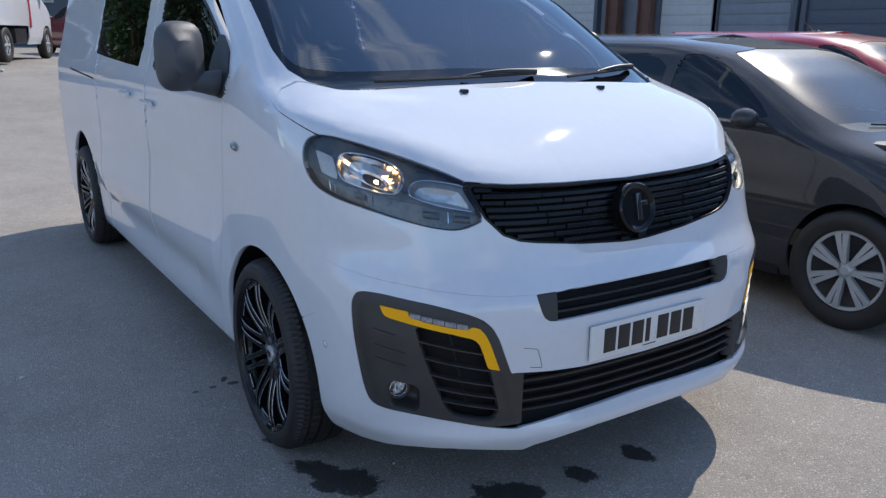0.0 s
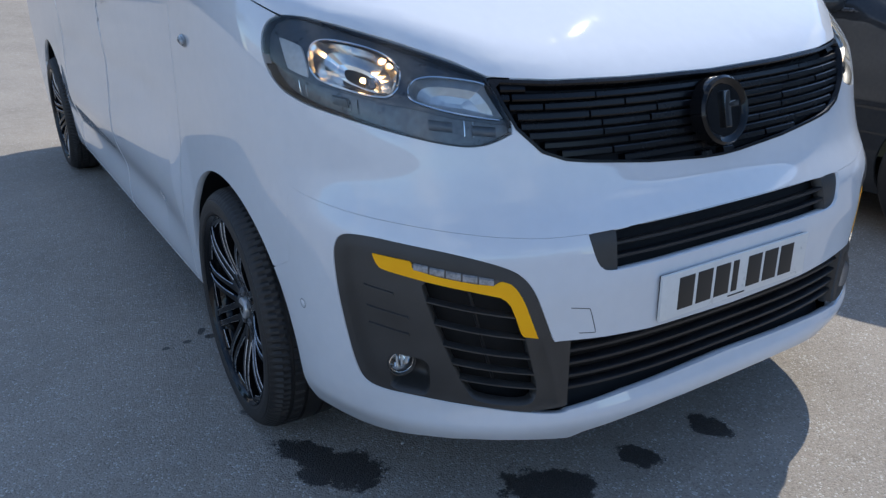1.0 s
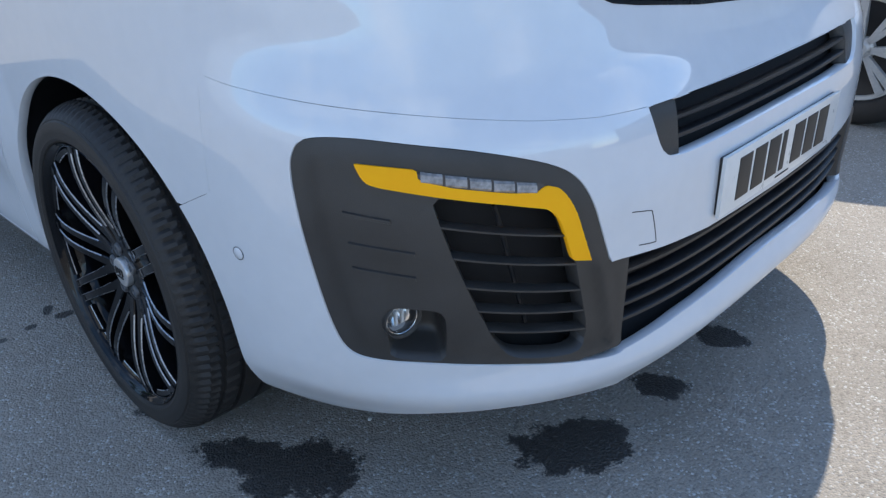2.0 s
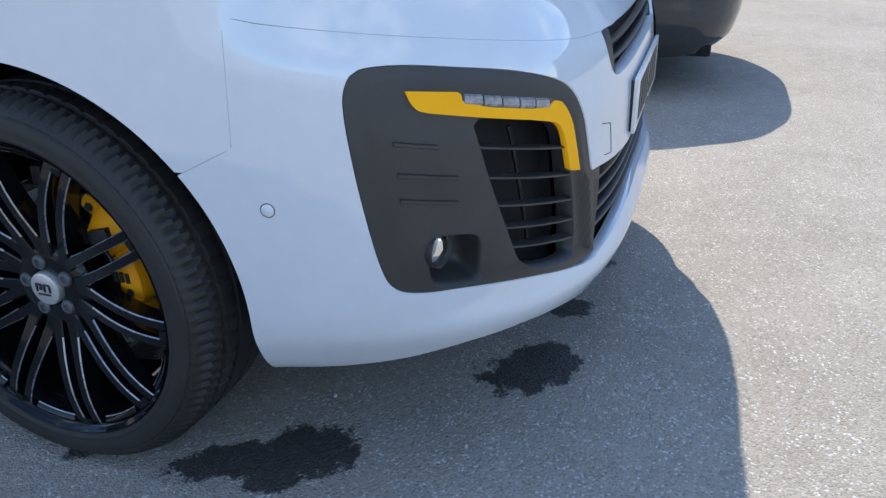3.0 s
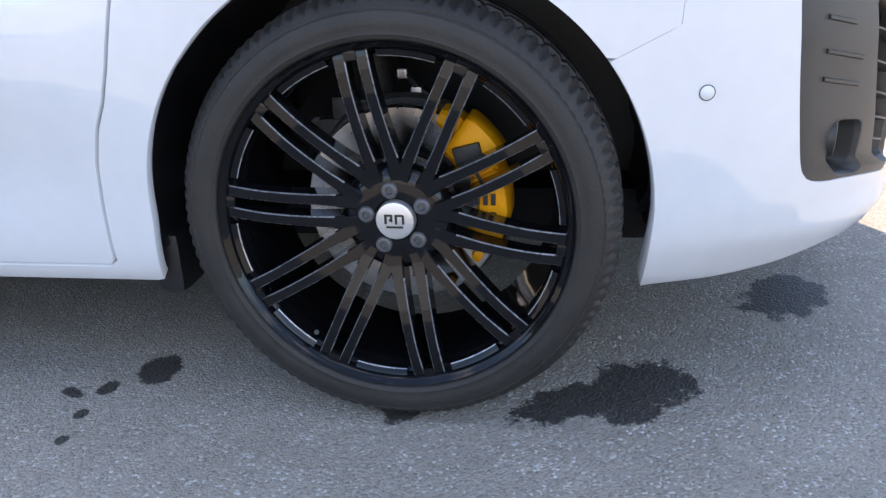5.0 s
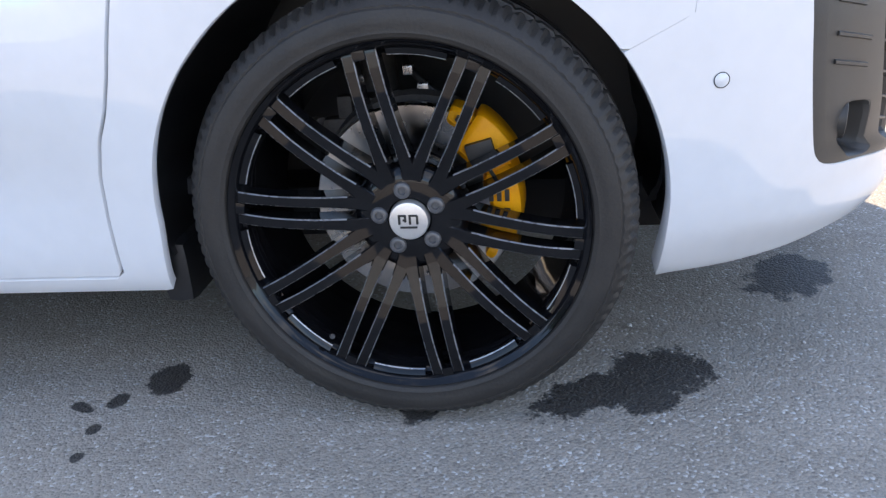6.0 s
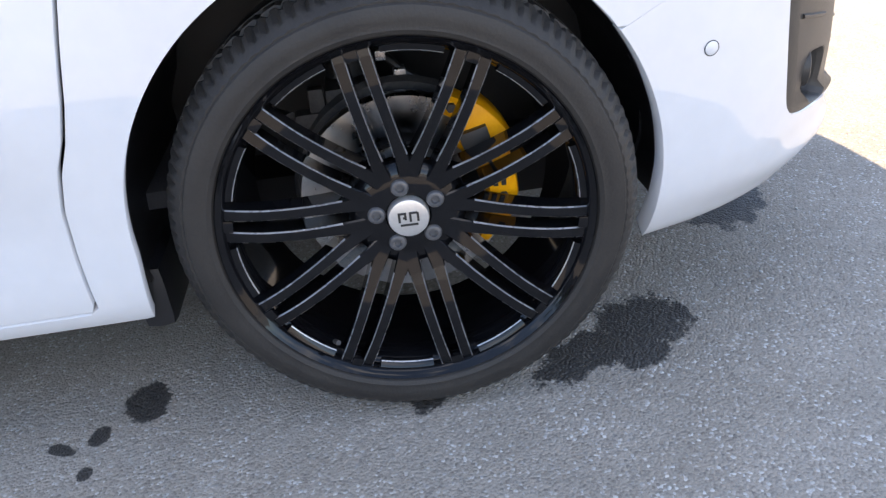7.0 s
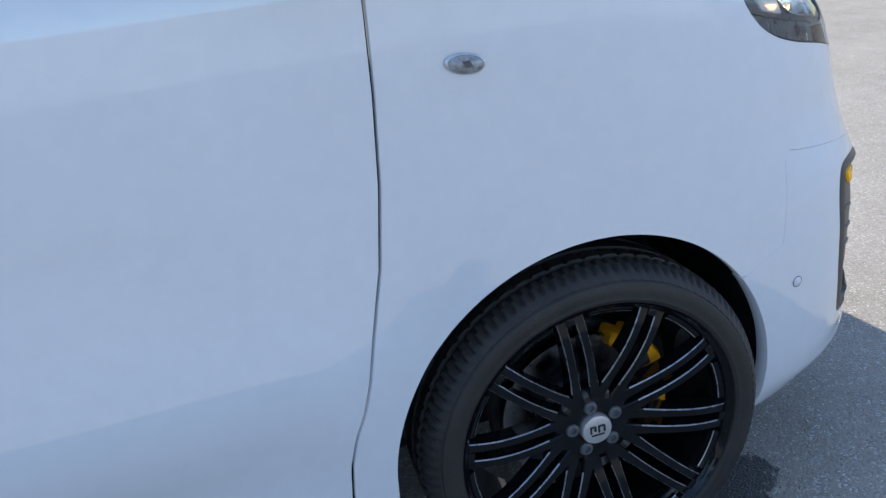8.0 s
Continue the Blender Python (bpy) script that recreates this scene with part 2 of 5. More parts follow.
def box(x0, x1, y0, y1, z0, z1, bevel=0.0):
    """A box with chamfered edges along all sides."""
    bm = bmesh.new()
    bmesh.ops.create_cube(bm, size=1.0)
    for v in bm.verts:
        v.co = Vector(((x0 + x1) / 2 + v.co.x * (x1 - x0), (y0 + y1) / 2 + v.co.y * (y1 - y0), (z0 + z1) / 2 + v.co.z * (z1 - z0)))
    if bevel:
        bmesh.ops.bevel(bm, geom=bm.edges[:], offset=bevel, segments=2, affect="EDGES", profile=0.7)
    bm.verts.index_update()
    out = [tuple(v.co) for v in bm.verts], [tuple(v.index for v in f.verts) for f in bm.faces]
    bm.free()
    return out


def turned(profile, segments, closed=False, notch=None):
    """A body of rotation about the x axis from rows of (radius, out); outwards is -x."""
    n = len(profile)
    verts, faces = [], []
    for s in range(segments):
        c, w = math.cos(2 * math.pi * s / segments), math.sin(2 * math.pi * s / segments)
        for i, (r, out) in enumerate(profile):
            if notch:
                r = notch(s, i, r)
            verts.append((-out, -r * c, r * w))
    for s in range(segments):
        a, b = s * n, (s + 1) % segments * n
        for i in range(n if closed else n - 1):
            j = (i + 1) % n
            faces.append((a + i, b + i, b + j, a + j))
    return verts, faces


def tube(path, radius, sides=8):
    verts, faces = [], []
    pts = [Vector(p) for p in path]
    for i, p in enumerate(pts):
        t = (pts[min(i + 1, len(pts) - 1)] - pts[max(i - 1, 0)]).normalized()
        side = t.cross(Vector((0.013, 0.021, 1))).normalized()
        up = side.cross(t)
        r = radius[i] if isinstance(radius, (list, tuple)) else radius
        verts += [tuple(p + (math.cos(2 * math.pi * k / sides) * side + math.sin(2 * math.pi * k / sides) * up) * r) for k in range(sides)]
    for i in range(len(pts) - 1):
        for k in range(sides):
            a, b = i * sides + k, i * sides + (k + 1) % sides
            faces.append((a, b, b + sides, a + sides))
    faces += [tuple(range(sides))[::-1], tuple((len(pts) - 1) * sides + k for k in range(sides))]
    return verts, faces


def chaikin(points, rounds=2):
    p = np.array(points, float)
    for _ in range(rounds):
        q = np.roll(p, -1, 0)
        p = np.stack([0.75 * p + 0.25 * q, 0.25 * p + 0.75 * q], 1).reshape(-1, 2)
    return p


def inside(poly, a, b):
    """Signed distance to a closed outline, below 0 within it."""
    best, odd = np.full(a.shape, 1e9), np.zeros(a.shape, bool)
    for (x0, y0), (x1, y1) in zip(poly, np.roll(poly, -1, 0)):
        dx, dy = x1 - x0, y1 - y0
        t = np.clip(((a - x0) * dx + (b - y0) * dy) / (dx * dx + dy * dy + 1e-12), 0, 1)
        best = np.minimum(best, np.hypot(a - x0 - t * dx, b - y0 - t * dy))
        if y0 != y1:
            odd ^= ((y0 > b) != (y1 > b)) & (a < x0 + (b - y0) * dx / dy)
    return np.where(odd, -best, best)


class Shell:
    """A vehicle's skin, stacked from plan outlines. Rows: height, nose, half width, squareness of the corner, where the corner ends."""

    def __init__(self, rows, side=None, swell=None):
        rows = np.array(rows, float)
        self.z = np.arange(rows[0, 0], rows[-1, 0] + 0.0001, 0.005)
        self.side, self.swell = side, swell
        kernel = np.exp(-0.5 * (np.arange(-9, 10) / 3) ** 2)
        kernel /= kernel.sum()
        self.cols = []
        for i in (1, 2, 3, 4):
            c = np.interp(self.z, rows[:, 0], rows[:, i])
            c = np.concatenate([2 * c[0] - c[9:0:-1], c, 2 * c[-1] - c[-2:-11:-1]])
            self.cols.append(np.convolve(c, kernel, "valid"))

    def raw(self, u, z):
        y0, a, n, yc = (np.interp(z, self.z, c) for c in self.cols)
        f = np.clip(np.abs(u), 0, np.pi / 2)
        r = (np.abs(np.sin(f) / a) ** n + np.abs(np.cos(f) / (yc - y0)) ** n) ** (-1 / n)
        if self.swell:
            r = r + self.swell(f, z)
        x, y = r * np.sin(f), yc - r * np.cos(f) + np.clip(np.abs(u) - np.pi / 2, 0, None)
        if self.side:
            x = x - self.side(y, z)
        return np.stack([np.sign(u) * x, y, z], -1)

    def normal(self, u, z):
        e = 0.002
        du, dz = self.raw(u + e, z) - self.raw(u - e, z), self.raw(u, z + e) - self.raw(u, z - e)
        n = np.cross(du, dz)
        return n / np.linalg.norm(n, axis=-1, keepdims=True)

    def at(self, u, z, out=0.0):
        u, z = np.broadcast_arrays(np.asarray(u, float), np.asarray(z, float))
        p = self.raw(u, z)
        return p + self.normal(u, z) * np.asarray(out)[..., None] if np.any(out) else p

    def along(self, y, z, side=-1):
        """The u of a place on a flank."""
        yc = np.interp(z, self.z, self.cols[3])
        y0, a, n = (np.interp(z, self.z, self.cols[i]) for i in (0, 1, 2))
        if y >= yc:
            return side * (np.pi / 2 + y - yc)
        k = (yc - y) / (yc - y0)
        return side * np.arctan2(a * max(1 - k**n, 0) ** (1 / n), yc - y)

    def skin(self, name, field, us, zs, material, parent, out=0.0, thick=0.012, label=""):
        """A panel: the part of the skin where field(u, z, place) is below 0, with turned-in edges."""
        U, Z = np.meshgrid(us, zs, indexing="ij")
        d = field(U, Z, self.raw(U, Z))
        near = np.abs(d) < 0.62 * max(np.median(np.diff(us)), np.median(np.diff(zs)))
        for _ in range(3):
            e = 1e-3
            gu = (field(U + e, Z, self.raw(U + e, Z)) - d) / e
            gz = (field(U, Z + e, self.raw(U, Z + e)) - d) / e
            g = gu**2 + gz**2 + 1e-6
            U, Z = U - np.where(near, np.clip(d * gu / g, -0.02, 0.02), 0), Z - np.where(near, np.clip(d * gz / g, -0.02, 0.02), 0)
            Z = np.clip(Z, self.z[0], self.z[-1])
            d = field(U, Z, self.raw(U, Z))
        keep = d < 1.5e-3
        n1, n2 = U.shape
        P, N = self.at(U, Z, out(U, Z) if callable(out) else out).reshape(-1, 3), self.normal(U, Z).reshape(-1, 3)
        K, idx = keep.ravel(), np.arange(n1 * n2).reshape(n1, n2)
        quads = np.stack([idx[:-1, :-1], idx[1:, :-1], idx[1:, 1:], idx[:-1, 1:]], -1).reshape(-1, 4)
        count = K[quads].sum(1)
        faces = [tuple(q) for q in quads[count == 4]] + [tuple(i for i in q if K[i]) for q in quads[count == 3]]
        used = {}
        for f in faces:
            for a, b in zip(f, f[1:] + f[:1]):
                used[(a, b)] = True
        rim = [(a, b) for a, b in used if (b, a) not in used]
        order = sorted({i for f in faces for i in f})
        at = {v: i for i, v in enumerate(order)}
        verts, norms = [P[i] for i in order], [N[i] for i in order]
        faces = [tuple(at[i] for i in f) for f in faces]
        if thick:
            for a, b in rim:
                k = len(verts)
                edge = P[b] - P[a]
                if np.linalg.norm(edge) < 1e-7:
                    continue
                m = np.cross(edge, N[a])
                m /= np.linalg.norm(m) + 1e-9
                soft = m * 0.75 + N[a] * 0.66
                verts += [P[a], P[b], P[b] - N[b] * thick, P[a] - N[a] * thick]
                norms += [soft, soft, m, m]
                faces.append((k + 1, k, k + 3, k + 2))
        me = bpy.data.meshes.new(name)
        me.from_pydata([tuple(v) for v in verts], [], faces)
        me.update()
        me.shade_smooth()
        me.normals_split_custom_set_from_vertices([tuple(v / (np.linalg.norm(v) + 1e-9)) for v in norms])
        return part(name, me, material, parent, label)

    def bar(self, us, zs, high, outer, inner):
        """A slat that follows the skin: its section from outer to inner depth."""
        us, zs = np.broadcast_arrays(np.asarray(us, float), np.asarray(zs, float))
        high = np.broadcast_to(high, us.shape)
        rows = [self.at(us, zs + s * high * k, o) for s, k, o in ((1, 0.30, outer), (1, 0.5, outer - 0.003), (1, 0.5, inner), (-1, 0.5, inner), (-1, 0.5, outer - 0.003), (-1, 0.30, outer))]
        n, m = len(us), len(rows)
        verts = [rows[k][i] for i in range(n) for k in range(m)]
        faces = [(i * m + k, i * m + (k + 1) % m, (i + 1) * m + (k + 1) % m, (i + 1) * m + k) for i in range(n - 1) for k in range(m)]
        faces += [tuple(range(m))[::-1], tuple((n - 1) * m + k for k in range(m))]
        return verts, faces

    def dish(self, u, z, ru, rz, top, deep, power=2.0, rings=8, sides=36, square=1.0, shear=0.0):
        """A bowl sunk into the skin round (u, z)."""
        verts, faces = [], []
        for i in range(rings + 1):
            r = i / rings
            for k in range(sides):
                a = 2 * math.pi * k / sides
                c, w = math.cos(a), math.sin(a)
                du, dz = ru * r * math.copysign(abs(c) ** square, c), rz * r * math.copysign(abs(w) ** square, w)
                verts.append(self.at(u + du, z + dz + shear * du, top - deep * (1 - r**power)))
        for i in range(rings):
            for k in range(sides):
                a, b = i * sides + k, i * sides + (k + 1) % sides
                faces.append((a, b, b + sides, a + sides))
        return verts, faces


def steps(*spans):
    """Grid lines: (start, end, step), ..."""
    return np.unique(np.concatenate([np.linspace(a, b, max(2, int(round((b - a) / s)) + 1)) for a, b, s in spans]).round(5))


# ---- ground ----
def ground_height(y):
    t = np.clip((y - 5.0) / 13.0, 0, 1)
    return 0.78 * t * t * (3 - 2 * t)


gx = np.concatenate([[-600, -120, -40], np.linspace(-20, 20, 9), [40, 120, 600]])
gy = np.concatenate([[-600, -120, -40, -15], np.linspace(-6, 30, 37), [60, 150, 700]])
gv = [(x, y, float(ground_height(y))) for x in gx for y in gy]
gf = [(i * len(gy) + j, (i + 1) * len(gy) + j, (i + 1) * len(gy) + j + 1, i * len(gy) + j + 1) for i in range(len(gx) - 1) for j in range(len(gy) - 1)]
tagged(part("ground", mesh("ground", gv, gf), asphalt()), "worn grey asphalt yard with oil stains and dust", "ground", kind="structure")

# ---- white van ----
def flank(y, z):
    """The belly of the doors, the hollow along their foot, and the waist crease."""
    along = np.clip((y - 0.45) / 0.35, 0, 1) * np.clip((2.85 - y) / 0.3, 0, 1)
    belly = 0.019 * np.exp(-(((z - 0.59) / 0.14) ** 2)) * np.clip((y - 0.30) / 0.18, 0, 1) * np.clip((2.9 - y) / 0.3, 0, 1)
    return -belly + along * (0.016 * np.exp(-(((z - 0.43) / 0.075) ** 2)) + 0.004 * np.exp(-(((z - 0.86) / 0.05) ** 2)))


def corner(f, z):
    """The firm upright edge of the bumper beside the corner trims, and the shoulder of the bonnet above the lamps."""
    k = np.clip((z - 0.24) / 0.12, 0, 1) * np.clip((0.86 - z) / 0.14, 0, 1)
    ridge = np.interp(f, [0.40, 0.55, 0.64, 0.72, 0.83, 1.05], [1.060, 1.085, 1.120, 1.145, 1.176, 1.215])
    high = np.interp(f, [0.25, 0.40, 0.55, 0.70, 0.88, 1.05, 1.20], [0.0, 0.008, 0.021, 0.030, 0.030, 0.014, 0.0])
    return 0.019 * k * k * (3 - 2 * k) * np.exp(-0.5 * ((f - 0.895) / 0.09) ** 2) + high * np.exp(-(((z - ridge) / 0.047) ** 2))


VAN = Shell([
    (0.19, -0.86, 0.875, 3.2, 0.19), (0.21, -0.875, 0.903, 3.2, 0.19), (0.235, -0.885, 0.922, 3.2, 0.19), (0.255, -0.897, 0.929, 3.25, 0.19), (0.28, -0.905, 0.934, 3.4, 0.19), (0.30, -0.904, 0.937, 3.5, 0.19), (0.33, -0.884, 0.939, 3.55, 0.19), (0.36, -0.884, 0.941, 3.6, 0.19),
    (0.45, -0.885, 0.947, 3.65, 0.19), (0.6, -0.882, 0.953, 3.68, 0.19), (0.7, -0.862, 0.955, 3.68, 0.19), (0.78, -0.815, 0.956, 3.66, 0.19), (0.85, -0.792, 0.957, 3.65, 0.19),
    (0.92, -0.775, 0.957, 3.65, 0.19), (1, -0.748, 0.957, 3.65, 0.2), (1.05, -0.69, 0.957, 3.85, 0.22), (1.1, -0.61, 0.955, 4.2, 0.25), (1.15, -0.52, 0.952, 4.6, 0.3),
    (1.2, -0.42, 0.948, 4.4, 0.36), (1.25, -0.295, 0.94, 4, 0.45), (1.28, -0.19, 0.93, 4, 0.52), (1.4, -0.01, 0.895, 4, 0.75), (1.6, 0.33, 0.845, 4.2, 1.1),
    (1.75, 0.7, 0.805, 4.2, 1.4), (1.85, 0.98, 0.765, 4.2, 1.6), (1.9, 1.3, 0.68, 4, 1.9)], flank, corner)
VAN_END = 4.05
van = thing("van", "white panel van, black wheels, yellow bumper accents, parked on asphalt", "van")

POCKET = chaikin([(-0.876, 0.684), (-0.868, 0.716), (-0.852, 0.730), (-0.80, 0.730), (-0.740, 0.720), (-0.652, 0.704), (-0.568, 0.676), (-0.528, 0.650), (-0.505, 0.610), (-0.488, 0.555), (-0.467, 0.489), (-0.444, 0.388), (-0.430, 0.316), (-0.458, 0.315), (-0.54, 0.332), (-0.62, 0.352), (-0.715, 0.368), (-0.793, 0.374), (-0.826, 0.389), (-0.841, 0.430), (-0.856, 0.510), (-0.869, 0.60)])
ACCENT = chaikin([(-0.799, 0.693), (-0.797, 0.693), (-0.728, 0.683), (-0.726, 0.682), (-0.724, 0.663), (-0.577, 0.630), (-0.571, 0.643), (-0.547, 0.634), (-0.527, 0.617), (-0.505, 0.573), (-0.482, 0.501), (-0.481, 0.499), (-0.525, 0.512),
                  (-0.527, 0.513), (-0.541, 0.562), (-0.553, 0.595), (-0.575, 0.612), (-0.751, 0.654), (-0.776, 0.660), (-0.789, 0.667)], 1)
LED = chaikin([(-0.728, 0.682), (-0.573, 0.648), (-0.567, 0.639), (-0.575, 0.627), (-0.721, 0.660), (-0.727, 0.666)], 1)
VENT = chaikin([(-0.712, 0.646), (-0.573, 0.613), (-0.542, 0.590), (-0.528, 0.55), (-0.512, 0.465), (-0.487, 0.350), (-0.53, 0.346), (-0.60, 0.362), (-0.628, 0.378), (-0.648, 0.43), (-0.671, 0.495), (-0.692, 0.56), (-0.707, 0.62)], 2)
half = [(-0.402, 0.715), (-0.389, 0.667), (-0.377, 0.642), (-0.357, 0.632), (-0.318, 0.629)]
SLOT = chaikin([(0, 0.713), (-0.400, 0.717)] + half + [(0, 0.629)] + [(-a, b) for a, b in half[::-1]] + [(0.400, 0.717)], 1)
half = [(0, 0.466), (-0.249, 0.472), (-0.36, 0.482), (-0.454, 0.494), (-0.484, 0.495), (-0.477, 0.404), (-0.469, 0.33), (-0.454, 0.317), (-0.294, 0.327), (0, 0.333)]
LOWER = np.array(half + [(-a, b) for a, b in half[-2:0:-1]])
half = [(0, 1.006), (-0.265, 1.011), (-0.458, 1.019), (-0.575, 1.03), (-0.583, 1.029), (-0.564, 0.983), (-0.54, 0.933), (-0.526, 0.919), (-0.489, 0.882), (-0.438, 0.861), (-0.388, 0.852), (-0.229, 0.831), (-0.06, 0.817), (0, 0.815)]
GRILLE = np.array(half + [(-a, b) for a, b in half[-2:0:-1]])
LAMP = chaikin([(-0.951, 1.149), (-0.916, 1.153), (-0.887, 1.146), (-0.831, 1.131), (-0.744, 1.103), (-0.641, 1.063), (-0.59, 1.04), (-0.58, 1.033), (-0.564, 0.985), (-0.54, 0.934), (-0.539, 0.928), (-0.6, 0.902),
                (-0.661, 0.908), (-0.754, 0.932), (-0.863, 0.96), (-0.95, 0.978), (-1.016, 1.005), (-1.043, 1.052), (-1.032, 1.099), (-0.995, 1.134)], 2)
half = [(0, 1.0065), (-0.265, 1.0115), (-0.458, 1.02), (-0.583, 1.033), (-0.641, 1.063), (-0.744, 1.103), (-0.831, 1.131), (-0.887, 1.145), (-0.949, 1.148), (-1.024, 1.181), (-1.074, 1.203), (-1.085, 1.225), (-1.03, 1.262), (-0.96, 1.285), (-0.925, 1.283), (-0.839, 1.266), (-0.769, 1.265), (-0.519, 1.274), (0, 1.281)]
BONNET = np.array(half + [(-a, b) for a, b in half[-2:0:-1]])
half = [(0, 1.281), (-0.519, 1.274), (-0.769, 1.266), (-0.839, 1.266), (-0.924, 1.285), (-0.966, 1.32), (-0.97, 1.387), (-0.952, 1.473), (-0.939, 1.554), (-0.934, 1.699), (-0.91, 1.8), (-0.8, 1.835), (0, 1.845)]
SCREEN = np.array(half + [(-a, b) for a, b in half[-2:0:-1]])
half = [(0, 1.326), (-0.334, 1.328), (-0.796, 1.318), (-0.885, 1.326), (-0.928, 1.34), (-0.938, 1.37), (-0.914, 1.434), (-0.863, 1.553), (-0.844, 1.699), (-0.83, 1.77), (-0.77, 1.79), (0, 1.80)]
VIEW = np.array(half + [(-a, b) for a, b in half[-2:0:-1]])
SEAM = [(-1.026, 0.794), (-0.958, 0.788), (-0.88, 0.777), (-0.746, 0.757), (-0.579, 0.731), (-0.489, 0.72), (-0.4, 0.716)]
BUMPER = np.array([(-0.998, 0.797)] + SEAM[1:] + [(0, 0.716)] + [(-a, b) for a, b in SEAM[:0:-1]] + [(0.998, 0.797), (1.006, 0.62), (1.14, 0.54), (1.14, 0.19), (-1.14, 0.19), (-1.14, 0.54), (-1.006, 0.62)])
FRONT_DOOR = np.array([(0.305, 1.215), (0.321, 1.165), (0.329, 1.03), (0.341, 0.90), (0.361, 0.77), (0.391, 0.655), (0.409, 0.58), (0.425, 0.53), (0.445, 0.487), (0.461, 0.43), (0.469, 0.36), (0.473, 0.258), (1.44, 0.258), (1.44, 1.76), (1.30, 1.79), (1.10, 1.785), (0.90, 1.71), (0.60, 1.54), (0.36, 1.38), (0.29, 1.28)])
FRONT_PANE = chaikin([(0.335, 1.225), (0.36, 1.215), (0.9, 1.245), (1.355, 1.268), (1.36, 1.28), (1.36, 1.66), (1.34, 1.68), (1.12, 1.67), (0.80, 1.59), (0.47, 1.42), (0.335, 1.30)], 1)
SLIDE_DOOR = np.array([(1.455, 0.265), (1.455, 1.76), (2.62, 1.76), (2.62, 0.60), (2.60, 0.27)])
SIDE_PANE = chaikin([(1.62, 1.268), (1.60, 1.28), (1.60, 1.66), (1.62, 1.68), (2.70, 1.70), (2.73, 1.68), (2.72, 1.32), (2.70, 1.305)], 1)
A = lambda u: -np.abs(u)


def on_flank(u, d):
    return np.where(np.abs(u) > 0.9, d, 1.0)


def arch(u, p, grow=0.0, which=(0, 1)):
    y, z, best = p[..., 1], p[..., 2], np.full(u.shape, 1.0)
    for k in which:
        yc, zc, r = ((0.003, 0.345, 0.386), (3.30, 0.36, 0.425))[k]
        low = np.clip(zc - z, 0, None)
        d = np.where(z > zc, np.hypot(y - yc, z - zc) - r, np.abs(y - yc) - r - np.where(y > yc, 0.10, -0.05) * low) - grow
        best = np.minimum(best, d)
    return on_flank(u, best)


def foot(u, z, p):
    """Below 0 above the lower edge of the body."""
    edge = np.interp(np.abs(u), [0, 0.2, 0.29, 0.345, 0.392, 0.425, 0.482, 0.536, 0.613, 0.705, 0.79, 0.88, 0.97, 1.02, 1.1, 1.3], [0.268, 0.268, 0.261, 0.253, 0.245, 0.228, 0.240, 0.250, 0.256, 0.248, 0.228, 0.216, 0.213, 0.203, 0.20, 0.225])
    return edge - z


def body_field(u, z, p):
    y = p[..., 1]
    d = np.maximum(foot(u, z, p), y - VAN_END)
    a = A(u)
    for poly, gap in ((LAMP, 0.0), (GRILLE, 0.0), (BONNET, 0.0022), (SCREEN, 0.0), (BUMPER, 0.0004)):
        d = np.maximum(d, gap - inside(poly, a, z))
    for poly in (FRONT_DOOR, SLIDE_DOOR):
        d = np.maximum(d, 0.0042 - on_flank(u, inside(poly, y, z)))
    side_pane = on_flank(u, inside(SIDE_PANE, y, z))
    return np.maximum(np.maximum(d, -side_pane), -arch(u, p))


front_u = steps((-1.6, 1.6, 0.0125))
all_u = np.concatenate([-steps((1.61, 2.4, 0.014), (2.4, 4.6, 0.04), (4.6, 5.0, 0.02), (5.0, 5.7, 0.04))[::-1], front_u, steps((1.61, 2.4, 0.025), (2.4, 5.7, 0.05))])
all_z = steps((0.19, 0.98, 0.0125), (0.98, 1.30, 0.0065), (1.30, 1.90, 0.02))
VAN.skin("body_shell", body_field, all_u, all_z, WHITE, van, thick=0.02)


def bumper_field(u, z, p):
    a = A(u)
    d = np.maximum(inside(BUMPER, a, z) + 0.0003, foot(u, z, p))
    for poly in (POCKET, LOWER, SLOT):
        d = np.maximum(d, -inside(poly, a, z))
    return np.maximum(d, -arch(u, p, which=(0,)))


VAN.skin("front_bumper", bumper_field, steps((-1.16, 1.16, 0.009)), steps((0.19, 0.81, 0.009)), WHITE, van, thick=0.03, label="white painted front bumper")
bonnet = VAN.skin("bonnet", lambda u, z, p: inside(BONNET, A(u), z) + 0.0022, steps((-1.12, 1.12, 0.0125)), steps((1.0, 1.30, 0.006)), WHITE, van, thick=0.02)
# roof and tail
front_edge = VAN.raw(np.linspace(-np.pi / 2, np.pi / 2, 25), np.full(25, 1.8999))
rv, rf = [], []
cols = [(p[1], abs(p[0])) for p in front_edge[:13][::-1]] + [(y, 0.68) for y in np.linspace(1.95, VAN_END, 10)]
for y, w in cols:
    for k in np.linspace(-1, 1, 13):
        rv.append((k * w, y, 1.8999 + 0.03 * (1 - k * k) * min(1.0, (y - 1.28) * 3)))
for i in range(len(cols) - 1):
    for k in range(12):
        rf.append((i * 13 + k, i * 13 + k + 1, (i + 1) * 13 + k + 1, (i + 1) * 13 + k))
part("roof", mesh("roof", rv, rf), WHITE, van)
tv, tf = [], []
tail_z = np.linspace(0.235, 1.8999, 30)
for z in tail_z:
    w = float(np.interp(z, VAN.z, VAN.cols[1]))
    for k in np.linspace(-1, 1, 9):
        tv.append((k * w, VAN_END + 0.0 + 0.03 * (1 - abs(k) ** 4), z))
